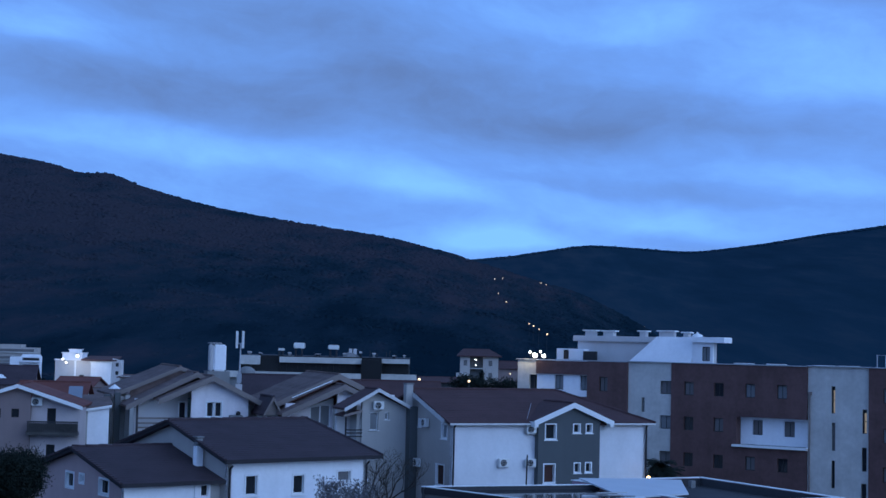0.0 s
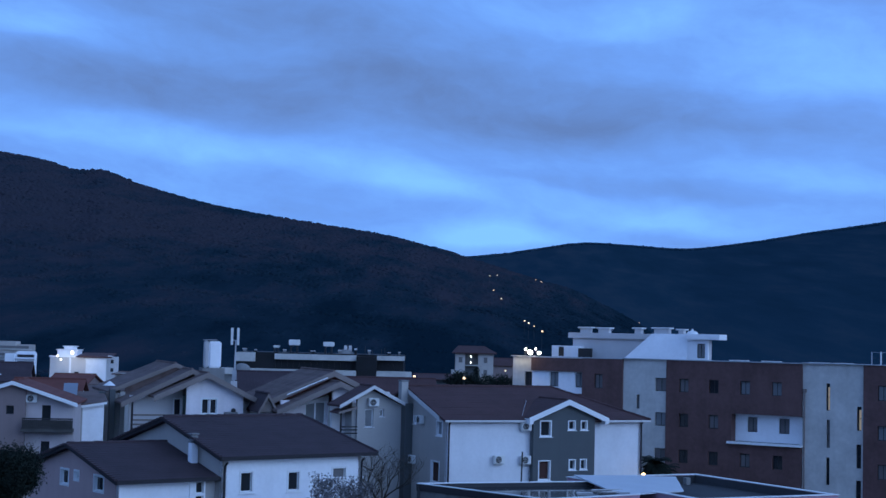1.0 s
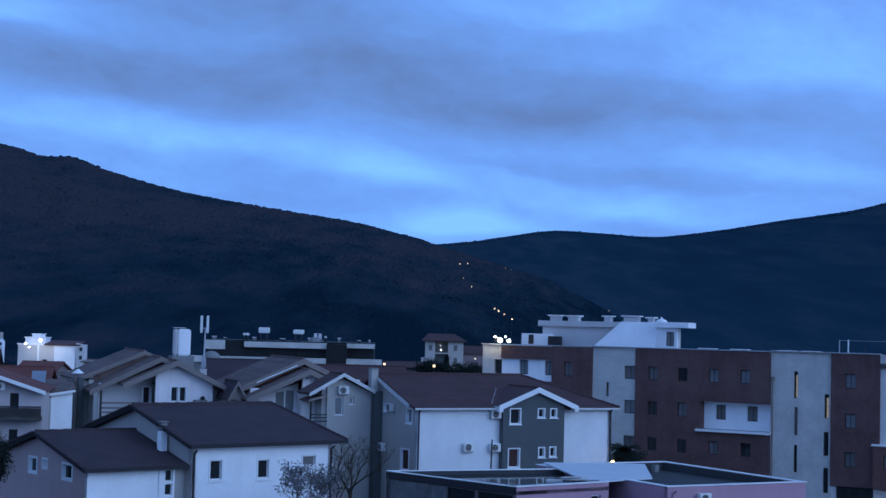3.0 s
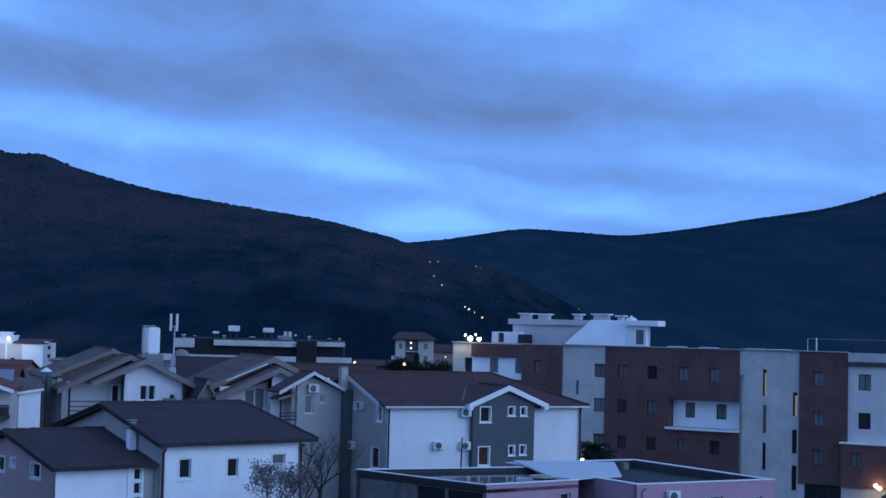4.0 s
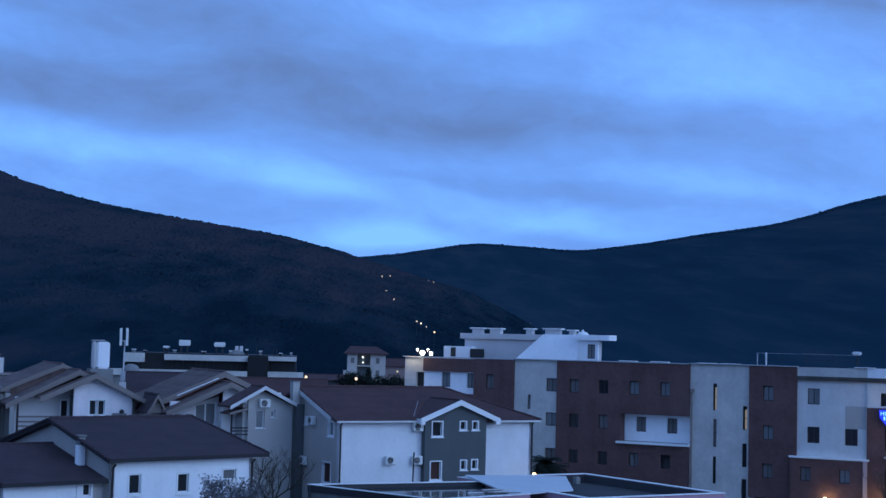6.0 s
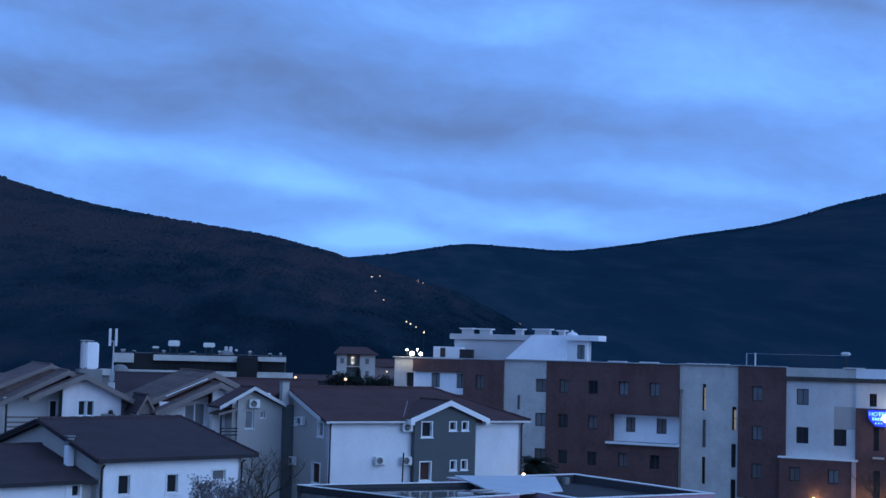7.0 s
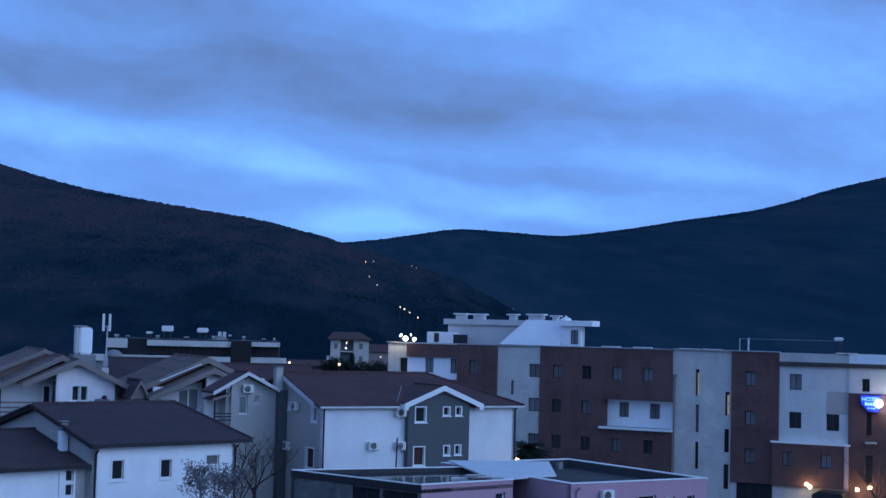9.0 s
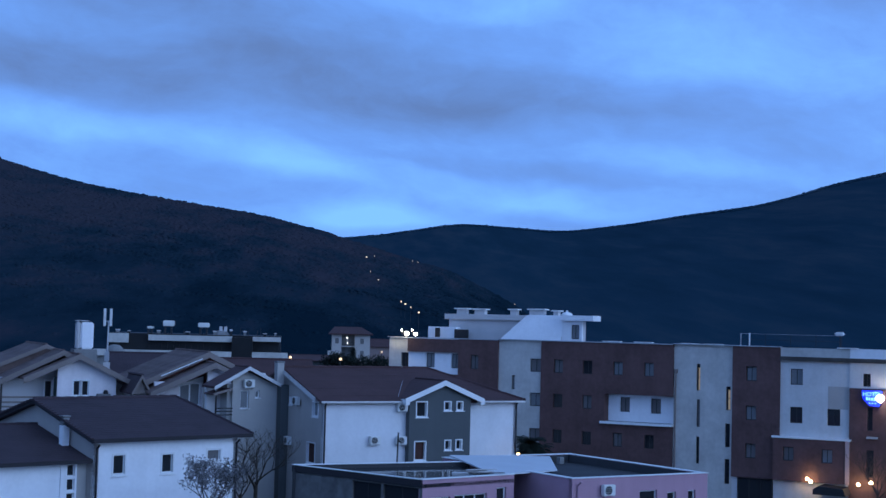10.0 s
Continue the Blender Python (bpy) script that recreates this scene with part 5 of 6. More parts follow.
def small_white_house():
    h = thing("house", -28.21, 118, 0, "narrow bright white rendered house with mono-pitch roof", "house")
    h.matrix_basis = pose(-28.21, 118, 0, 0, 0, 28)
    w = (-26.17 - -28.21) * 1.15
    # side of the white house: its shade is put into a grey render
    part("wall", box(0, 0.65, 0.0, 0.3, 0, 8.7), GREYWALL, h, "side strip, its shade put into grey")
    part("wall", box(0.65, w, -0.05, 0.25, 0, 8.88), WHITE, h, "bright white wall")
    part("wall", box(w - 0.25, w, 0.25, 6, 0, 8.7), WHITE, h)
    part("roof_slope", slab([(-0.3, -0.4, 8.86), (w + 0.2, -0.4, 9.08), (w + 1.6, 6, 9.7), (-0.2, 6, 9.6)], 0.12), ROOFGREY, h)
    part("fascia", prism([(0.4, 8.60), (w + 0.1, 8.90), (w + 0.1, 9.08), (0.4, 8.78)], -0.46, -0.41), WHITETRIM, h)
    return h


small_white_house()

# water tank and antenna mast on the gabled house's roof
tk = thing("water_tank", -19.92, 134, 20, "white rooftop water tank block", "tank", z=11.69 - 0.4)
part("body", box(-0.42, 0.72, -0.5, 0.5, 0.35, 2.72, 0.12), WHITE, tk, "white body")
part("side", box(-0.75, -0.43, -0.42, 0.42, 0.35, 2.76, 0.1), OFFWHITE, tk)
part("lid", box(-0.8, 0.3, -0.5, 0.5, 2.8, 2.86, 0.02), OFFWHITE, tk)
part("plinth", box(-1.0, 1.0, -0.8, 0.8, -1.6, 0.35), CONCRETE, tk)
an = thing("antenna_mast", -17.11, 128, 0, "grey mobile antenna mast with panel antennas", "antenna", z=9.6)
part("mast", bar((0, 0, 0), (0.05, 0, 4.5), 0.09, 0.06), METAL, an)
for s in (-0.28, 0.24):
    part("panel", box(s - 0.1, s + 0.1, -0.15, 0.05, 4.15, 5.62, 0.02), PLASTIC, an, "white panel antenna")
    part("clamp", box(min(s, 0) , max(s, 0.02), -0.03, 0.03, 4.5, 4.6), METAL, an)
part("mast_box", box(-0.18, 0.2, -0.2, 0.1, 1.2, 2.0, 0.02), METAL, an)
part("mast_foot", box(-0.25, 0.25, -0.25, 0.25, -1.0, 1.1), OFFWHITE, an)


# ---- farther buildings ----
def far_dark_building():
    h = thing("office_building", 0, 230, 0, "long dark building with pale concrete bands and rooftop units", "building")
    Xs = (-30.68, -27.65, -24.62, -12.06, -8.94, -4.70, -3.60)
    part("body", box(Xs[0], Xs[5] - 0.2, 0.6, 14, 0, 12.20), BLACKCLAD, h, "dark glazed storeys")
    part("band", box(Xs[0], Xs[1], 0, 0.6, 10.75, 12.13), PALEGREY, h, "pale concrete band")
    part("band", box(Xs[2], Xs[3], -0.4, 0.6, 11.17, 12.03), PALEGREY, h, "pale concrete band")
    part("band", box(Xs[4], Xs[5], -0.4, 0.6, 11.38, 12.07), PALEGREY, h, "pale concrete band")
    part("band", box(Xs[0] - 2, Xs[3], -1.2, 0.6, 8.75, 9.70), PALEGREY, h, "pale concrete band")
    part("band", box(Xs[4], Xs[6], -1.2, 0.6, 8.87, 9.74), PALEGREY, h, "pale concrete band")
    part("core", box(Xs[3], Xs[4], -1.0, 3, 0, 11.89), BLACKCLAD, h, "black stair core")
    part("podium", box(Xs[0] - 2, Xs[6], -0.6, 14, 0, 8.75), CONCRETE, h)
    n = 22
    for k in range(n):
        x = Xs[2] + (Xs[5] - Xs[2]) * k / n
        if not Xs[3] - 0.3 < x < Xs[4] + 0.3:
            part("window_mullion", box(x, x + 0.1, 0.45, 0.6, 9.70, 11.17), BLACKCLAD, h)
    return h


far_dark_building()


def roof_unit(x, y, w, z0, z1, ztop, label):
    u = thing("rooftop_unit", x, y, 0, label, "rooftop unit", "units on the dark building's roof")
    part("case", box(-w / 2, w / 2, 0, 2.2, z0, z1, 0.1), PLASTIC, u)
    part("stand", box(-w * 0.42, w * 0.42, 0.3, 1.8, ztop, ztop + 0.55), DARKMETAL, u)
    for s in (-w * 0.3, w * 0.3):
        part("leg", box(s - 0.13, s + 0.13, 0.4, 0.7, ztop, z0), DARKMETAL, u)


ZT = 12.03
roof_unit(-21.95, 232, 1.6, 13.35, 14.22, ZT - 0.3, "white rooftop unit on legs")
roof_unit(-16.60, 232, 1.6, 13.30, 14.00, ZT - 0.3, "white rooftop unit on legs")
roof_unit(-24.71, 232, 0.9, 12.93, 13.28, ZT - 0.3, "small white rooftop unit on legs")
cv = thing("roof_tent", -13.94, 232, 0, "low grey covered structure on the dark roof", "roof structure")
bm = bmesh.new()
bmesh.ops.create_uvsphere(bm, u_segments=20, v_segments=10, radius=1.0, matrix=pose(0, 1.5, 12.14 - 0.3) @ Matrix.Diagonal((1.35, 1.2, 1.15, 1)))
part("cover", bm, CONCRETE, cv)
for k in range(2):
    part("cowl", box(-0.3 + k * 0.7, 0.2 + k * 0.7, 1, 1.5, 12.58, 13.45 + 0.05, 0.05), OFFWHITE, cv)
for k, (x, w, hh) in enumerate(((-29.6, 0.7, 0.5), (-27.9, 0.5, 0.35), (-23.4, 0.6, 0.5), (-19.0, 0.8, 0.4), (-14.9, 0.5, 0.6), (-12.4, 0.4, 0.9), (-10.3, 0.5, 0.7), (-7.2, 0.6, 0.4), (-5.6, 0.4, 0.5))):
    u = thing("roof_vent", x, 232.5, 0, "small pale vent on the dark building's roof", "vent", "vents on the dark roof", z=12.2)
    part("neck", box(-w * 0.35, w * 0.35, 0, 0.5, 0, hh * 0.7), BLACKCLAD if k % 2 else CONCRETE, u)
    part("cap", box(-w / 2, w / 2, -0.1, 0.6, hh * 0.7, hh, 0.03), OFFWHITE, u)
AERIALS = (-19.63, -17.08, -10.94, -9.79, -8.39, -7.86)
for k, x in enumerate(AERIALS):
    a = thing("aerial", x, 233, 0, "thin dark rooftop aerial", "aerial", "aerials on the dark roof", z=ZT - 0.3)
    part("rod", bar((0, 0, 0), (0, 0, 1.1 + 0.25 * (k % 3)), 0.05), DARKMETAL, a)
dm = thing("satellite_dome", -19.30, 150, 0, "pale grey rounded rooftop dome", "dome", z=10.76)
bm = bmesh.new()
bmesh.ops.create_uvsphere(bm, u_segments=20, v_segments=12, radius=0.75, matrix=pose(0, 0, 0.45) @ Matrix.Diagonal((1.15, 1, 0.85, 1)))
part("shell", bm, CONCRETE, dm)
part("base", box(-0.8, 0.8, -0.6, 0.6, -11.2, 0.1), CONCRETE, dm)


def far_white_house():
    h = thing("house", 4.45, 330, 0, "distant white house with dull hipped roof and recessed dark middle", "house", "distant houses")
    w, z1, zr = 8.33, 12.2, 13.7
    # the house stands in shade, put into the grey walls and slate recess
    part("wall", box(0, 2.1, 0, 8, 0, z1), ENDGREY, h, "white wall, its shade put into warm grey")
    part("wall", box(5.0, w, 0, 8, 0, z1), ENDGREY, h, "white wall, its shade put into warm grey")
    part("wall", box(2.1, 5.0, 1.2, 8, 0, z1), DARKGREY, h, "recessed middle, its shade put into slate grey")
    for z in (z1 - 2.7, z1 - 5.4):
        part("balcony", box(2.1, 5.0, -0.2, 1.2, z - 0.2, z), GREYWALL, h)
        part("railing_bar", box(2.1, 5.0, -0.2, -0.14, z + 0.8, z + 0.88), DARKMETAL, h)
    for x in (0.7, 6.2):
        for z in (z1 - 2.2, z1 - 4.9):
            part("window", box(x, x + 0.8, -0.05, 0.0, z, z + 1.2), BLIND, h)
    part("roof_slope", slab([(-0.7, -0.8, z1), (w + 0.7, -0.8, z1), (w - 1.9, 4, zr), (0.6, 4, zr)], 0.25), ROOFBROWN, h)
    part("roof_slope", slab([(w + 0.7, -0.8, z1), (w + 0.7, 8.8, z1), (w - 1.9, 4, zr)], 0.25), ROOFBROWN, h)
    part("roof_slope", slab([(-0.7, 8.8, z1), (-0.7, -0.8, z1), (0.6, 4, zr)], 0.25), ROOFBROWN, h)
    part("terrace", box(-0.9, 1.4, -2.5, -0.01, 0, 8.4), GREYWALL, h, "low terrace wall")
    for z in (z1 - 0.9, z1 - 2.1):
        bm = bmesh.new()
        bmesh.ops.create_uvsphere(bm, u_segments=8, v_segments=6, radius=0.07, matrix=pose(3.4, 1.05, z))
        part("porch_lamp", bm, WHITEGLOW, h, "small lit porch lamp")
    return h


far_white_house()
row_roof("house", 13.32, 350, 0, 7.5, 8, 9.33, 10.91, ROOFBROWN, PINKGREY, "distant low house with red roof")
row_roof("house", -3.75, 300, 5, 9, 8, 7.01, 7.91, ROOFBROWN, DARKGREY, "distant low house with dull grey roof")


def far_left_building():
    h = thing("building", -71.83, 280, 0, "floodlit white building with shallow dull roof and arched screen", "building", "distant houses")
    w, z1 = 10.69, 9.99
    part("wall", box(0, w, 0, 10, 0, z1), OFFWHITE, h, "white wall")
    part("parapet", box(-0.15, 4.9, -0.15, 0.3, z1 - 0.15, z1 + 0.1), WHITE, h)
    part("pier", box(3.6, 3.9, -0.2, 0, 0, z1 - 0.2), WHITE, h)
    part("bright_wing", box(w * 0.65, w, -1.2, -0.01, 0, 9.52), WHITE, h, "bright white wing")
    part("wing_coping", box(w * 0.65 - 0.15, w + 0.15, -1.35, -0.01, 9.52, 9.52 + 0.18), WHITETRIM, h)
    part("roof", slab([(4.95, -0.7, z1 + 0.1), (w + 0.9, -0.7, z1 + 0.1), (w + 0.6, 5, z1 + 0.75), (5.3, 5, z1 + 0.75)], 0.22), ROOFBROWN, h, "shallow dull roof")
    part("roof_room", box(1.05, 4.75, 1, 5, z1, z1 + 1.15), WHITE, h, "white roof room")
    part("roof_slab", box(0.85, 4.95, 0.8, 5.2, z1 + 1.15, z1 + 1.32, 0.03), WHITETRIM, h)
    part("roof_tower", box(2.05, 4.0, 2, 4, z1 + 1.32, z1 + 1.8), WHITE, h, "small white roof tower")
    part("roof_slab", box(1.85, 4.25, 1.8, 4.2, z1 + 1.8, z1 + 1.95, 0.03), WHITETRIM, h)
    ol = [(w + 0.1, 0), (w + 1.9, 0), (w + 1.9, z1 - 1.6), (w + 1.75, z1 - 0.5), (w + 1.3, z1 + 0.1), (w + 0.6, z1 + 0.35), (w + 0.1, z1 + 0.4)]
    part("arched_screen", prism(ol, -0.4, 0.2), OFFWHITE, h, "curved white screen wall")
    for z in (z1 - 0.75, z1 - 2.3):
        part("screen_opening", box(w + 0.7, w + 1.25, -0.44, -0.404, z - 0.35, z + 0.35, 0.015), DARKMETAL, h)
    part("low_roof", slab([(w + 1.9, -1, z1 - 3.2), (w + 6.0, -1, z1 - 3.7), (w + 6.0, 4, z1 - 3.5), (w + 1.9, 4, z1 - 2.6)], 0.2), GREYWALL, h)
    part("low_wall", box(w + 1.95, w + 5.8, -0.6, 4, 0, z1 - 3.95), GREYWALL, h)
    part("window", box(4.6, 5.4, -0.05, 0, 6.2, 7.2), PANE, h)
    return h


far_left_building()
for px, pz, r in ((-67.35, 10.74, 0.34), (-70.05, 10.05, 0.2), (-69.40, 9.44, 0.2)):
    f = thing("floodlight", px, 278.4, 0, "lit floodlight on the white building", "floodlight", "distant floodlights", z=pz)
    bm = bmesh.new()
    bmesh.ops.create_uvsphere(bm, u_segments=12, v_segments=8, radius=r)
    part("lens", bm, glowing("distant_flood_lens", (0.97, 0.92, 0.82), 3.5), f)
    part("arm", bar((0, 0, 0), (0, 1.7, -0.3), 0.05), DARKMETAL, f)
fl = new("distant_flood_lamp", bpy.data.lights.new("distant_flood_lamp", "POINT"))
fl.data.energy, fl.data.color, fl.data.shadow_soft_size = 450, (0.86, 0.92, 1.0), 0.5
fl.location = (-66.75, 275.5, 10.6)


def far_pale_blocks():
    h = thing("apartment_building", -98.44, 330, 0, "distant pale stepped apartment block with white balconies", "building", "distant houses")
    part("block", box(0, 4.96, 4, 8, 0, 12.19), ENDGREY, h, "lavender grey block")
    part("block", box(4.96, 8.72, 5, 6.5, 0, 11.54), ENDGREY, h, "lavender grey block")
    for z in (12.19 - 1.0, 12.19 - 2.6, 12.19 - 4.2):
        part("window_band", box(0.3, 8.72 - 0.8, 3.9, 3.99, z - 0.6, z), BLIND, h)
        part("ledge", box(0, 8.72, 3.5, 3.99, z - 0.85, z - 0.65), PALEGREY, h)
    part("block", box(3.82, 5.94, 0, 1.5, 0, 9.56), WHITE, h, "white projecting block")
    part("block", box(5.94, 10.52, 0.5, 1.6, 0, 10.10, 0.3), WHITE, h, "white rounded block")
    for z in (10.10 - 0.75, 10.10 - 2.2):
        part("window_band", box(5.94 + 0.5, 10.52 - 0.4, 0.42, 0.49, z - 0.6, z), DARKMETAL, h, "dark window band")
        part("balcony", box(5.94 + 0.1, 10.52 + 0.1, -0.4, 0.41, z - 1.0, z - 0.65, 0.1), WHITE, h, "white rounded balcony")
    return h


far_pale_blocks()
row_roof("house", -50.11, 168, 10, 4.3, 8, 9.0, 10.89, ROOF, PINKGREY, "house with dark roof in the far row")
row_roof("house", -48.73, 190, 0, 4.6, 8, 8.2, 9.16, ROOFRED, PINKGREY, "house with dull red roof below the white building")
row_roof("house", -35.41, 150, 4, 4.5, 8, 8.6, 9.19, ROOFGREY, GREYWALL, "low grey-roofed house among the terraces")
row_roof("house", -44.75, 210, 0, 6, 8, 9.0, 9.07, ROOFGREY, GREYWALL, "low far house with pale roof")
for px, D, tag in ((-37.99, 130, "a"), (-25.53, 118, "b")):
    p = thing("parasol", px, D, 0, "folded-out white garden parasol on a roof terrace", "parasol", "white parasols", z=10.38 if tag == "b" else 10.65)
    bm = bmesh.new()
    bmesh.ops.create_cone(bm, cap_ends=True, segments=8, radius1=0.5, radius2=0.04, depth=0.34, matrix=pose(0, 0, 0.2))
    part("canopy", bm, WHITETRIM, p, "white canopy")
    part("shaft", bar((0, 0, -p.location.z), (0, 0, 0.1), 0.02), DARKMETAL, p)


# ---- street and hillside lamps ----
def street_lamp(x, y, z_ground, height, r, power, label, group):
    s = thing("street_lamp", x, y, 0, label, "street lamp", group, z=z_ground)
    part("post", bar((0, 0, 0), (0, 0, height), 0.09, 0.06), DARKMETAL, s)
    part("arm", bar((0, 0, height), (0, -0.7, height + 0.15), 0.05), DARKMETAL, s)
    bm = bmesh.new()
    bmesh.ops.create_uvsphere(bm, u_segments=10, v_segments=6, radius=r, matrix=pose(0, -0.7, height))
    part("lamp_head", bm, glowing("sodium_lamp", (1.0, 0.66, 0.38), power), s, "glowing warm lamp head")


STREET = [(-2.74, 200, 9.76, 0.19, 1.8), (3.89, 200, 9.69, 0.19, 1.8), (14.04, 300, 8.95, 0.17, 1.2)]
for x, y, z, r, p in STREET:
    street_lamp(x, y + 0.7, 0, z, r, p, "lit street lamp among the houses", "street lamps in the town")
HILLSIDE = [(2.0, 2.55, 0.75), (2.3, 2.58, 0.6), (3.77, 2.44, 0.5), (3.97, 2.38, 0.5), (2.16, 2.01, 0.5), (2.47, 1.69, 0.5), (3.37, 0.87, 0.6), (3.53, 0.79, 0.7), (3.74, 0.67, 0.45), (4.05, 0.48, 0.6), (7.72, 0.89, 0.4)]
for a, e, r in HILLSIDE:
    # stand each lamp where the hillside first rises to that sight line
    d = 700
    while d < 1880 and hill_height(a, d, LEFT_RIDGE, 520, 1900, 2600, ROUGH_NEAR) < EYE + d * math.tan(radians(e)) - 10:
        d += 5
    zg = hill_height(a, d, LEFT_RIDGE, 520, 1900, 2600, ROUGH_NEAR)
    street_lamp(d * math.sin(radians(a)), d * math.cos(radians(a)), zg - 1, EYE + d * math.tan(radians(e)) - zg + 1, r * 0.7, 2.2, "lit lamp along the road up the hillside", "lamps on the hillside road")


# ---- trees and bushes ----
def branch(bm, tips, a, way, length, r, level, rng, droop=0.0):
    """A limb that bends and forks; the ends of the last twigs go into tips."""
    p = Vector(a)
    way = Vector(way).normalized()
    for k in range(3):
        q = p + way * (length / 3)
        rod(bm, p, q, r * (1 - 0.2 * k), r * (1 - 0.2 * (k + 1)), 6 if level > 1 else 4)
        way = (way + Vector((rng.uniform(-0.25, 0.25), rng.uniform(-0.25, 0.25), rng.uniform(-0.1, 0.2) - droop))).normalized()
        if level <= 2:
            tips.append(q.copy())
        if level > 0 and k > 0:
            for _ in range(2):
                side = Vector((rng.uniform(-1, 1), rng.uniform(-1, 1), rng.uniform(0.0, 0.9)))
                branch(bm, tips, q, way * 0.7 + side.normalized(), length * 0.62, r * 0.5, level - 1, rng, droop)
        p = q


def leaf_clumps(centres, per, spread, size, rng):
    """Many small leaves round the given points, as folded quads."""
    verts, faces = [], []
    for c in centres:
        for _ in range(per):
            o = Vector(c) + Vector((rng.gauss(0, spread), rng.gauss(0, spread), rng.gauss(0, spread * 0.8)))
            u = Vector((rng.uniform(-1, 1), rng.uniform(-1, 1), rng.uniform(-1, 1))).normalized() * size * rng.uniform(0.6, 1.3)
            w = u.orthogonal().normalized() * size * 0.5
            w.rotate(Euler((rng.uniform(0, 6), rng.uniform(0, 6), 0)))
            i = len(verts)
            verts += [tuple(o - u), tuple(o + w), tuple(o + u), tuple(o - w)]
            faces += [(i, i + 1, i + 2), (i, i + 2, i + 3)]
    return verts, faces


def leaf_mesh(name, centres, per, spread, size, mat, parent, rng, label=""):
    me = bpy.data.meshes.new(name)
    v, f = leaf_clumps(centres, per, spread, size, rng)
    me.from_pydata(v, [], f)
    me.materials.append(mat)
    ob = new(name, me)
    ob.parent = parent
    if label:
        ob["label"] = label
    return ob


def tree(name, x, y, label, height, trunk, limb, r, levels, leaf=None, per=0, spread=0.2, size=0.1, seed=1, forks=5, group=""):
    rng = random.Random(seed)
    t = thing(name, x, y, 0, label, "tree", group)
    bm, tips = bmesh.new(), []
    rod(bm, (0, 0, 0), (0.08, 0.05, trunk), r * 1.5, r, 10)
    part("trunk", bm, BARK, t)
    for k in range(forks):
        ang = k * math.tau / forks + rng.uniform(-0.4, 0.4)
        bm = bmesh.new()
        branch(bm, tips, (0.08, 0.05, trunk * rng.uniform(0.8, 1.0)), (math.cos(ang) * 0.8, math.sin(ang) * 0.8, rng.uniform(0.6, 1.4)), limb, r * 0.55, levels, rng)
        part("limb", bm, BARK, t)
    if leaf:
        leaf_mesh("crown", tips, per, spread, size, leaf, t, rng)
    return t


tree("blossom_tree", -5.37, 84, "small bare tree with pale blossom before the white wall", 6.8, 4.5, 1.45, 0.09, 3, BLOSSOM, 2, 0.13, 0.085, 3, 6)
tree("bare_tree", -3.42, 99, "leafless dark tree between the two houses", 9, 4.0, 2.0, 0.12, 3, None, seed=8, forks=6)
tree("bare_tree", -4.32, 97, "leafless dark tree between the two houses", 8, 3.4, 1.6, 0.1, 3, None, seed=12, forks=5)
tree("evergreen_tree", -23.14, 80, "dense dark evergreen tree beside the pinkish wing", 9, 5.6, 1.55, 0.2, 2, LEAF, 150, 0.36, 0.085, 5, 8)
tree("evergreen_tree", -24.69, 82, "dense dark evergreen tree beside the pinkish wing", 9, 4.6, 1.7, 0.2, 2, LEAF, 110, 0.38, 0.085, 6, 8)
cy = thing("cypress_tree", 8.44, 305, 0, "narrow dark cypress before the distant white house", "tree")
part("trunk", bar((0, 0, 0), (0, 0, 8.5), 0.16, 0.04), BARK, cy)
leaf_mesh("crown", [(0.25 * math.sin(k * 2.4) * (1 - k / 44), 0.25 * math.cos(k * 2.4) * (1 - k / 44), 1.0 + k * 0.19) for k in range(44)], 40, 0.3, 0.2, LEAF, cy, random.Random(9))
tree("bare_tree", *on_block(29.3, -5), "leafless dark tree before the lit hotel facade", 7, 3.0, 1.9, 0.1, 3, None, seed=31, forks=6)
for x, y, k in ((-55.58, 200, 5), (-54.25, 205, 6), (-36.71, 190, 7)):
    tree("evergreen_tree", x, y, "small dark tree among the distant houses", 8, 6.4, 1.3, 0.18, 2, LEAF, 9, 0.5, 0.28, 20 + k, 6, "dark trees among the distant houses")


def thicket(x0, x1, y, z0, z1, count, seed):
    """Dark shrubs and trees too close together to tell apart."""
    rng = random.Random(seed)
    cs = []
    for k in range(count):
        x = rng.uniform(x0, x1)
        top = z0 + (z1 - z0) * (0.5 + 0.5 * noise.noise(Vector((x * 0.45, seed, 0.3))))
        cs.append((x, y + rng.uniform(-2, 2), top * rng.uniform(0.0, 1.0) ** 0.5))
    t = leaf_mesh("thicket", cs, 26, 0.55, 0.3, LEAF, None, rng)
    tagged(t, "dark shrubs and trees below the distant house", "shrubs", kind="stuff")


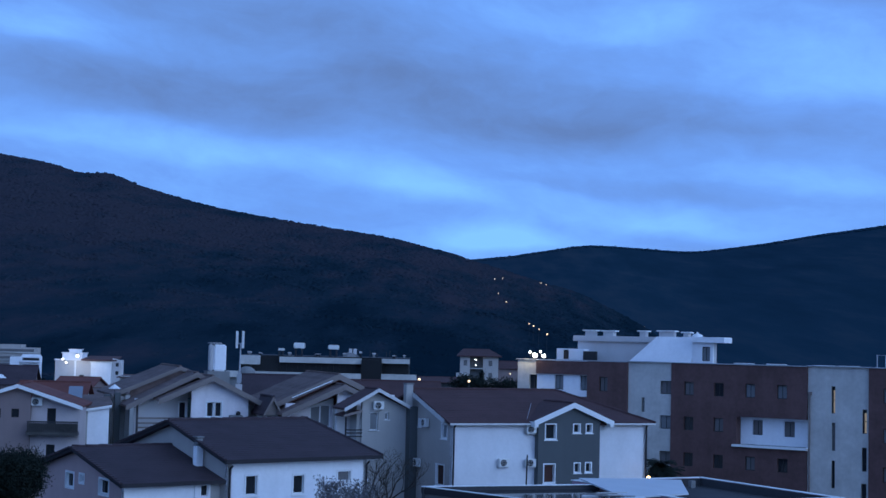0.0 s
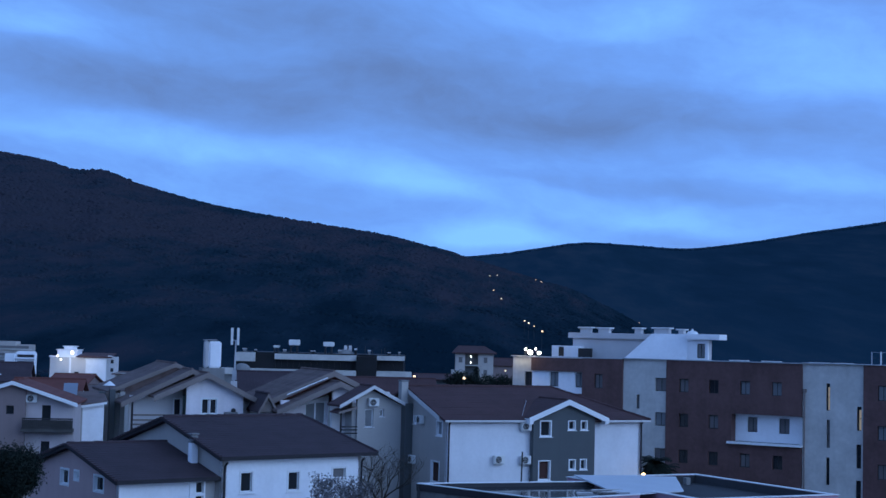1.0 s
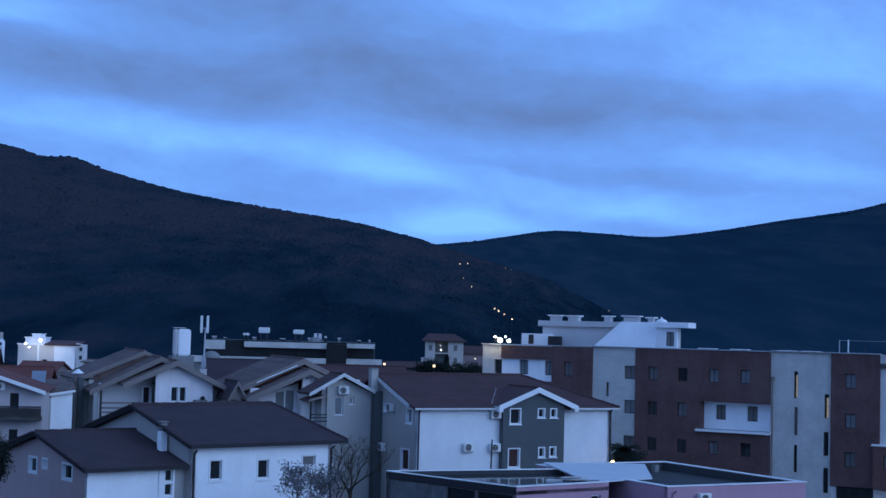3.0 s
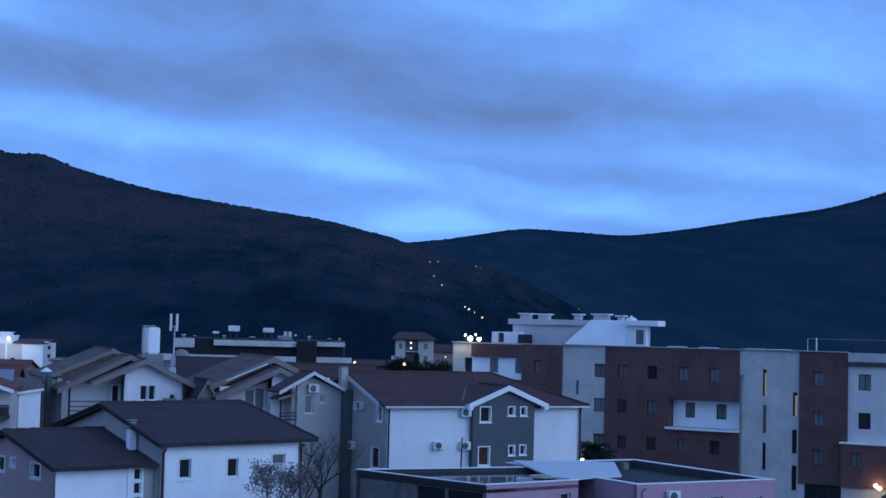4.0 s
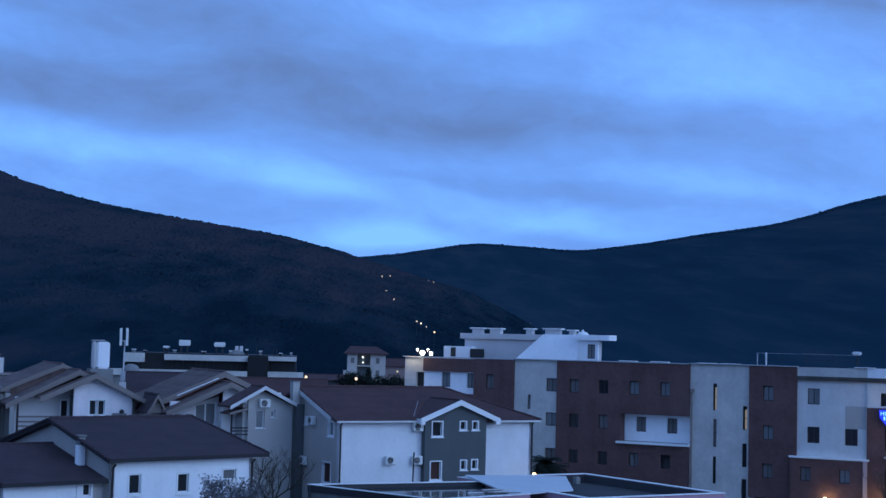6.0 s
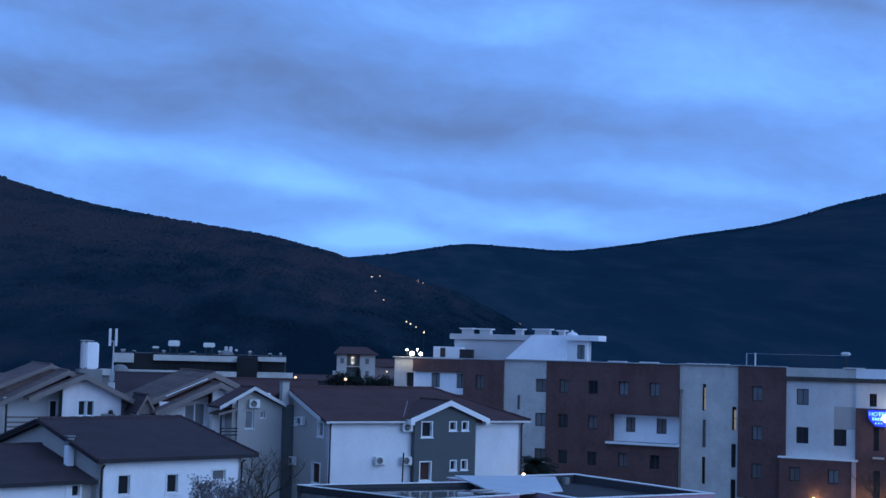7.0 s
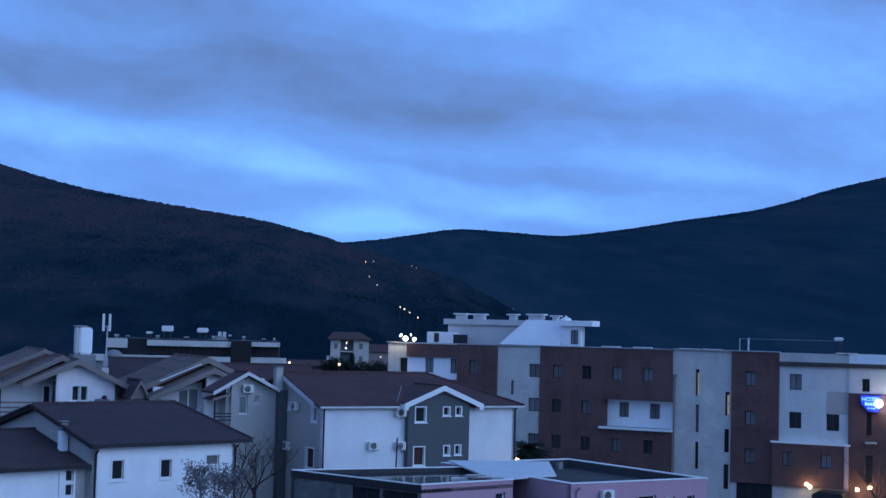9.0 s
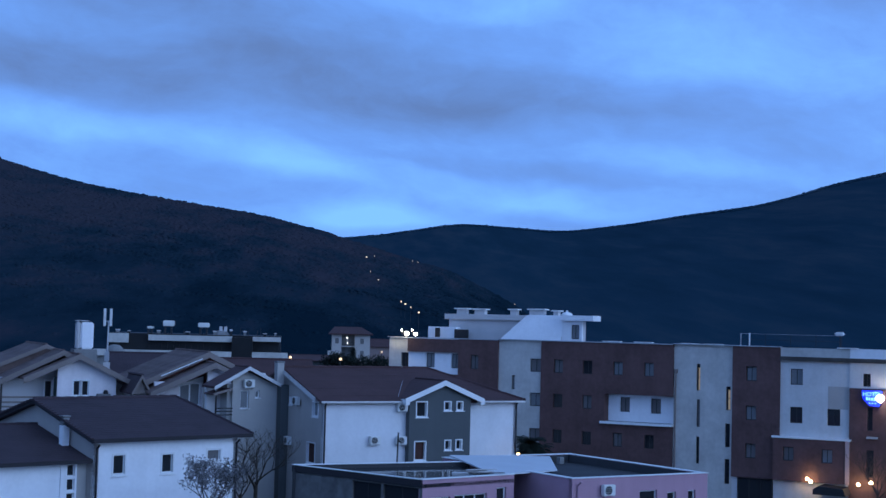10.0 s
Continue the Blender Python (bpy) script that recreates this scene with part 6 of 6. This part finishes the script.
thicket(2.6, 16.0, 296, 5.5, 9.3, 420, 3)
for k, px in enumerate((-61.88, -59.91, -58.63)):
    tree("bare_tree", px, 262, "small leafless tree before the floodlit building", 6, 3.2, 1.1, 0.08, 2, None, seed=40 + k, forks=5, group="leafless trees by the floodlit building")


def palm(x, y, ztop, label, seed):
    """A palm: ringed trunk and arching fronds with many leaflets."""
    rng = random.Random(seed)
    t = thing("palm_tree", x, y, 0, label, "palm")
    bm = bmesh.new()
    for k in range(10):
        rod(bm, (0, 0, ztop * k / 10), (0, 0, ztop * (k + 1) / 10), 0.24 - 0.005 * k, 0.2 - 0.005 * k, 9)
    part("trunk", bm, BARK, t)
    for k in range(90):
        ang, up = rng.uniform(0, math.tau), rng.uniform(-0.9, 1.6)
        verts, faces = [], []
        p, d = Vector((0, 0, ztop)), Vector((math.cos(ang), math.sin(ang), up)).normalized()
        side = Vector((-math.sin(ang), math.cos(ang), 0))
        L = rng.uniform(1.2, 1.7)
        for s in range(12):
            q = p + d * (L / 12)
            w = 0.5 * math.sin(math.pi * (s + 1.5) / 14)
            for sg in (-1, 1):
                i = len(verts)
                tip = p + side * (sg * w) + d * 0.1 - Vector((0, 0, 0.12))
                verts += [tuple(p), tuple(p + d * (L / 14)), tuple(tip)]
                faces.append((i, i + 1, i + 2))
            p, d = q, (d - Vector((0, 0, 0.13))).normalized()
        me = bpy.data.meshes.new("frond")
        me.from_pydata(verts, [], faces)
        me.materials.append(LEAF)
        fr = new("frond", me)
        fr.parent = t
    return t


palm(16.73, 114, 5.59, "dark bushy palm beside the white house", 4)
palm(17.64, 116, 5.10 - 0.2, "dark bushy palm beside the white house", 7)
gl = thing("globe_lamp", 15.41, 110, 0, "lit warm globe lamp on a post beside the white house", "lamp")
part("post", bar((0, 0, 0), (0, 0, 5.14 - 0.2), 0.05), DARKMETAL, gl)
bm = bmesh.new()
bmesh.ops.create_uvsphere(bm, u_segments=14, v_segments=8, radius=0.15, matrix=pose(0, 0, 5.14))
part("globe", bm, glowing("globe_glow", (1.0, 0.62, 0.25), 6), gl, "glowing globe")
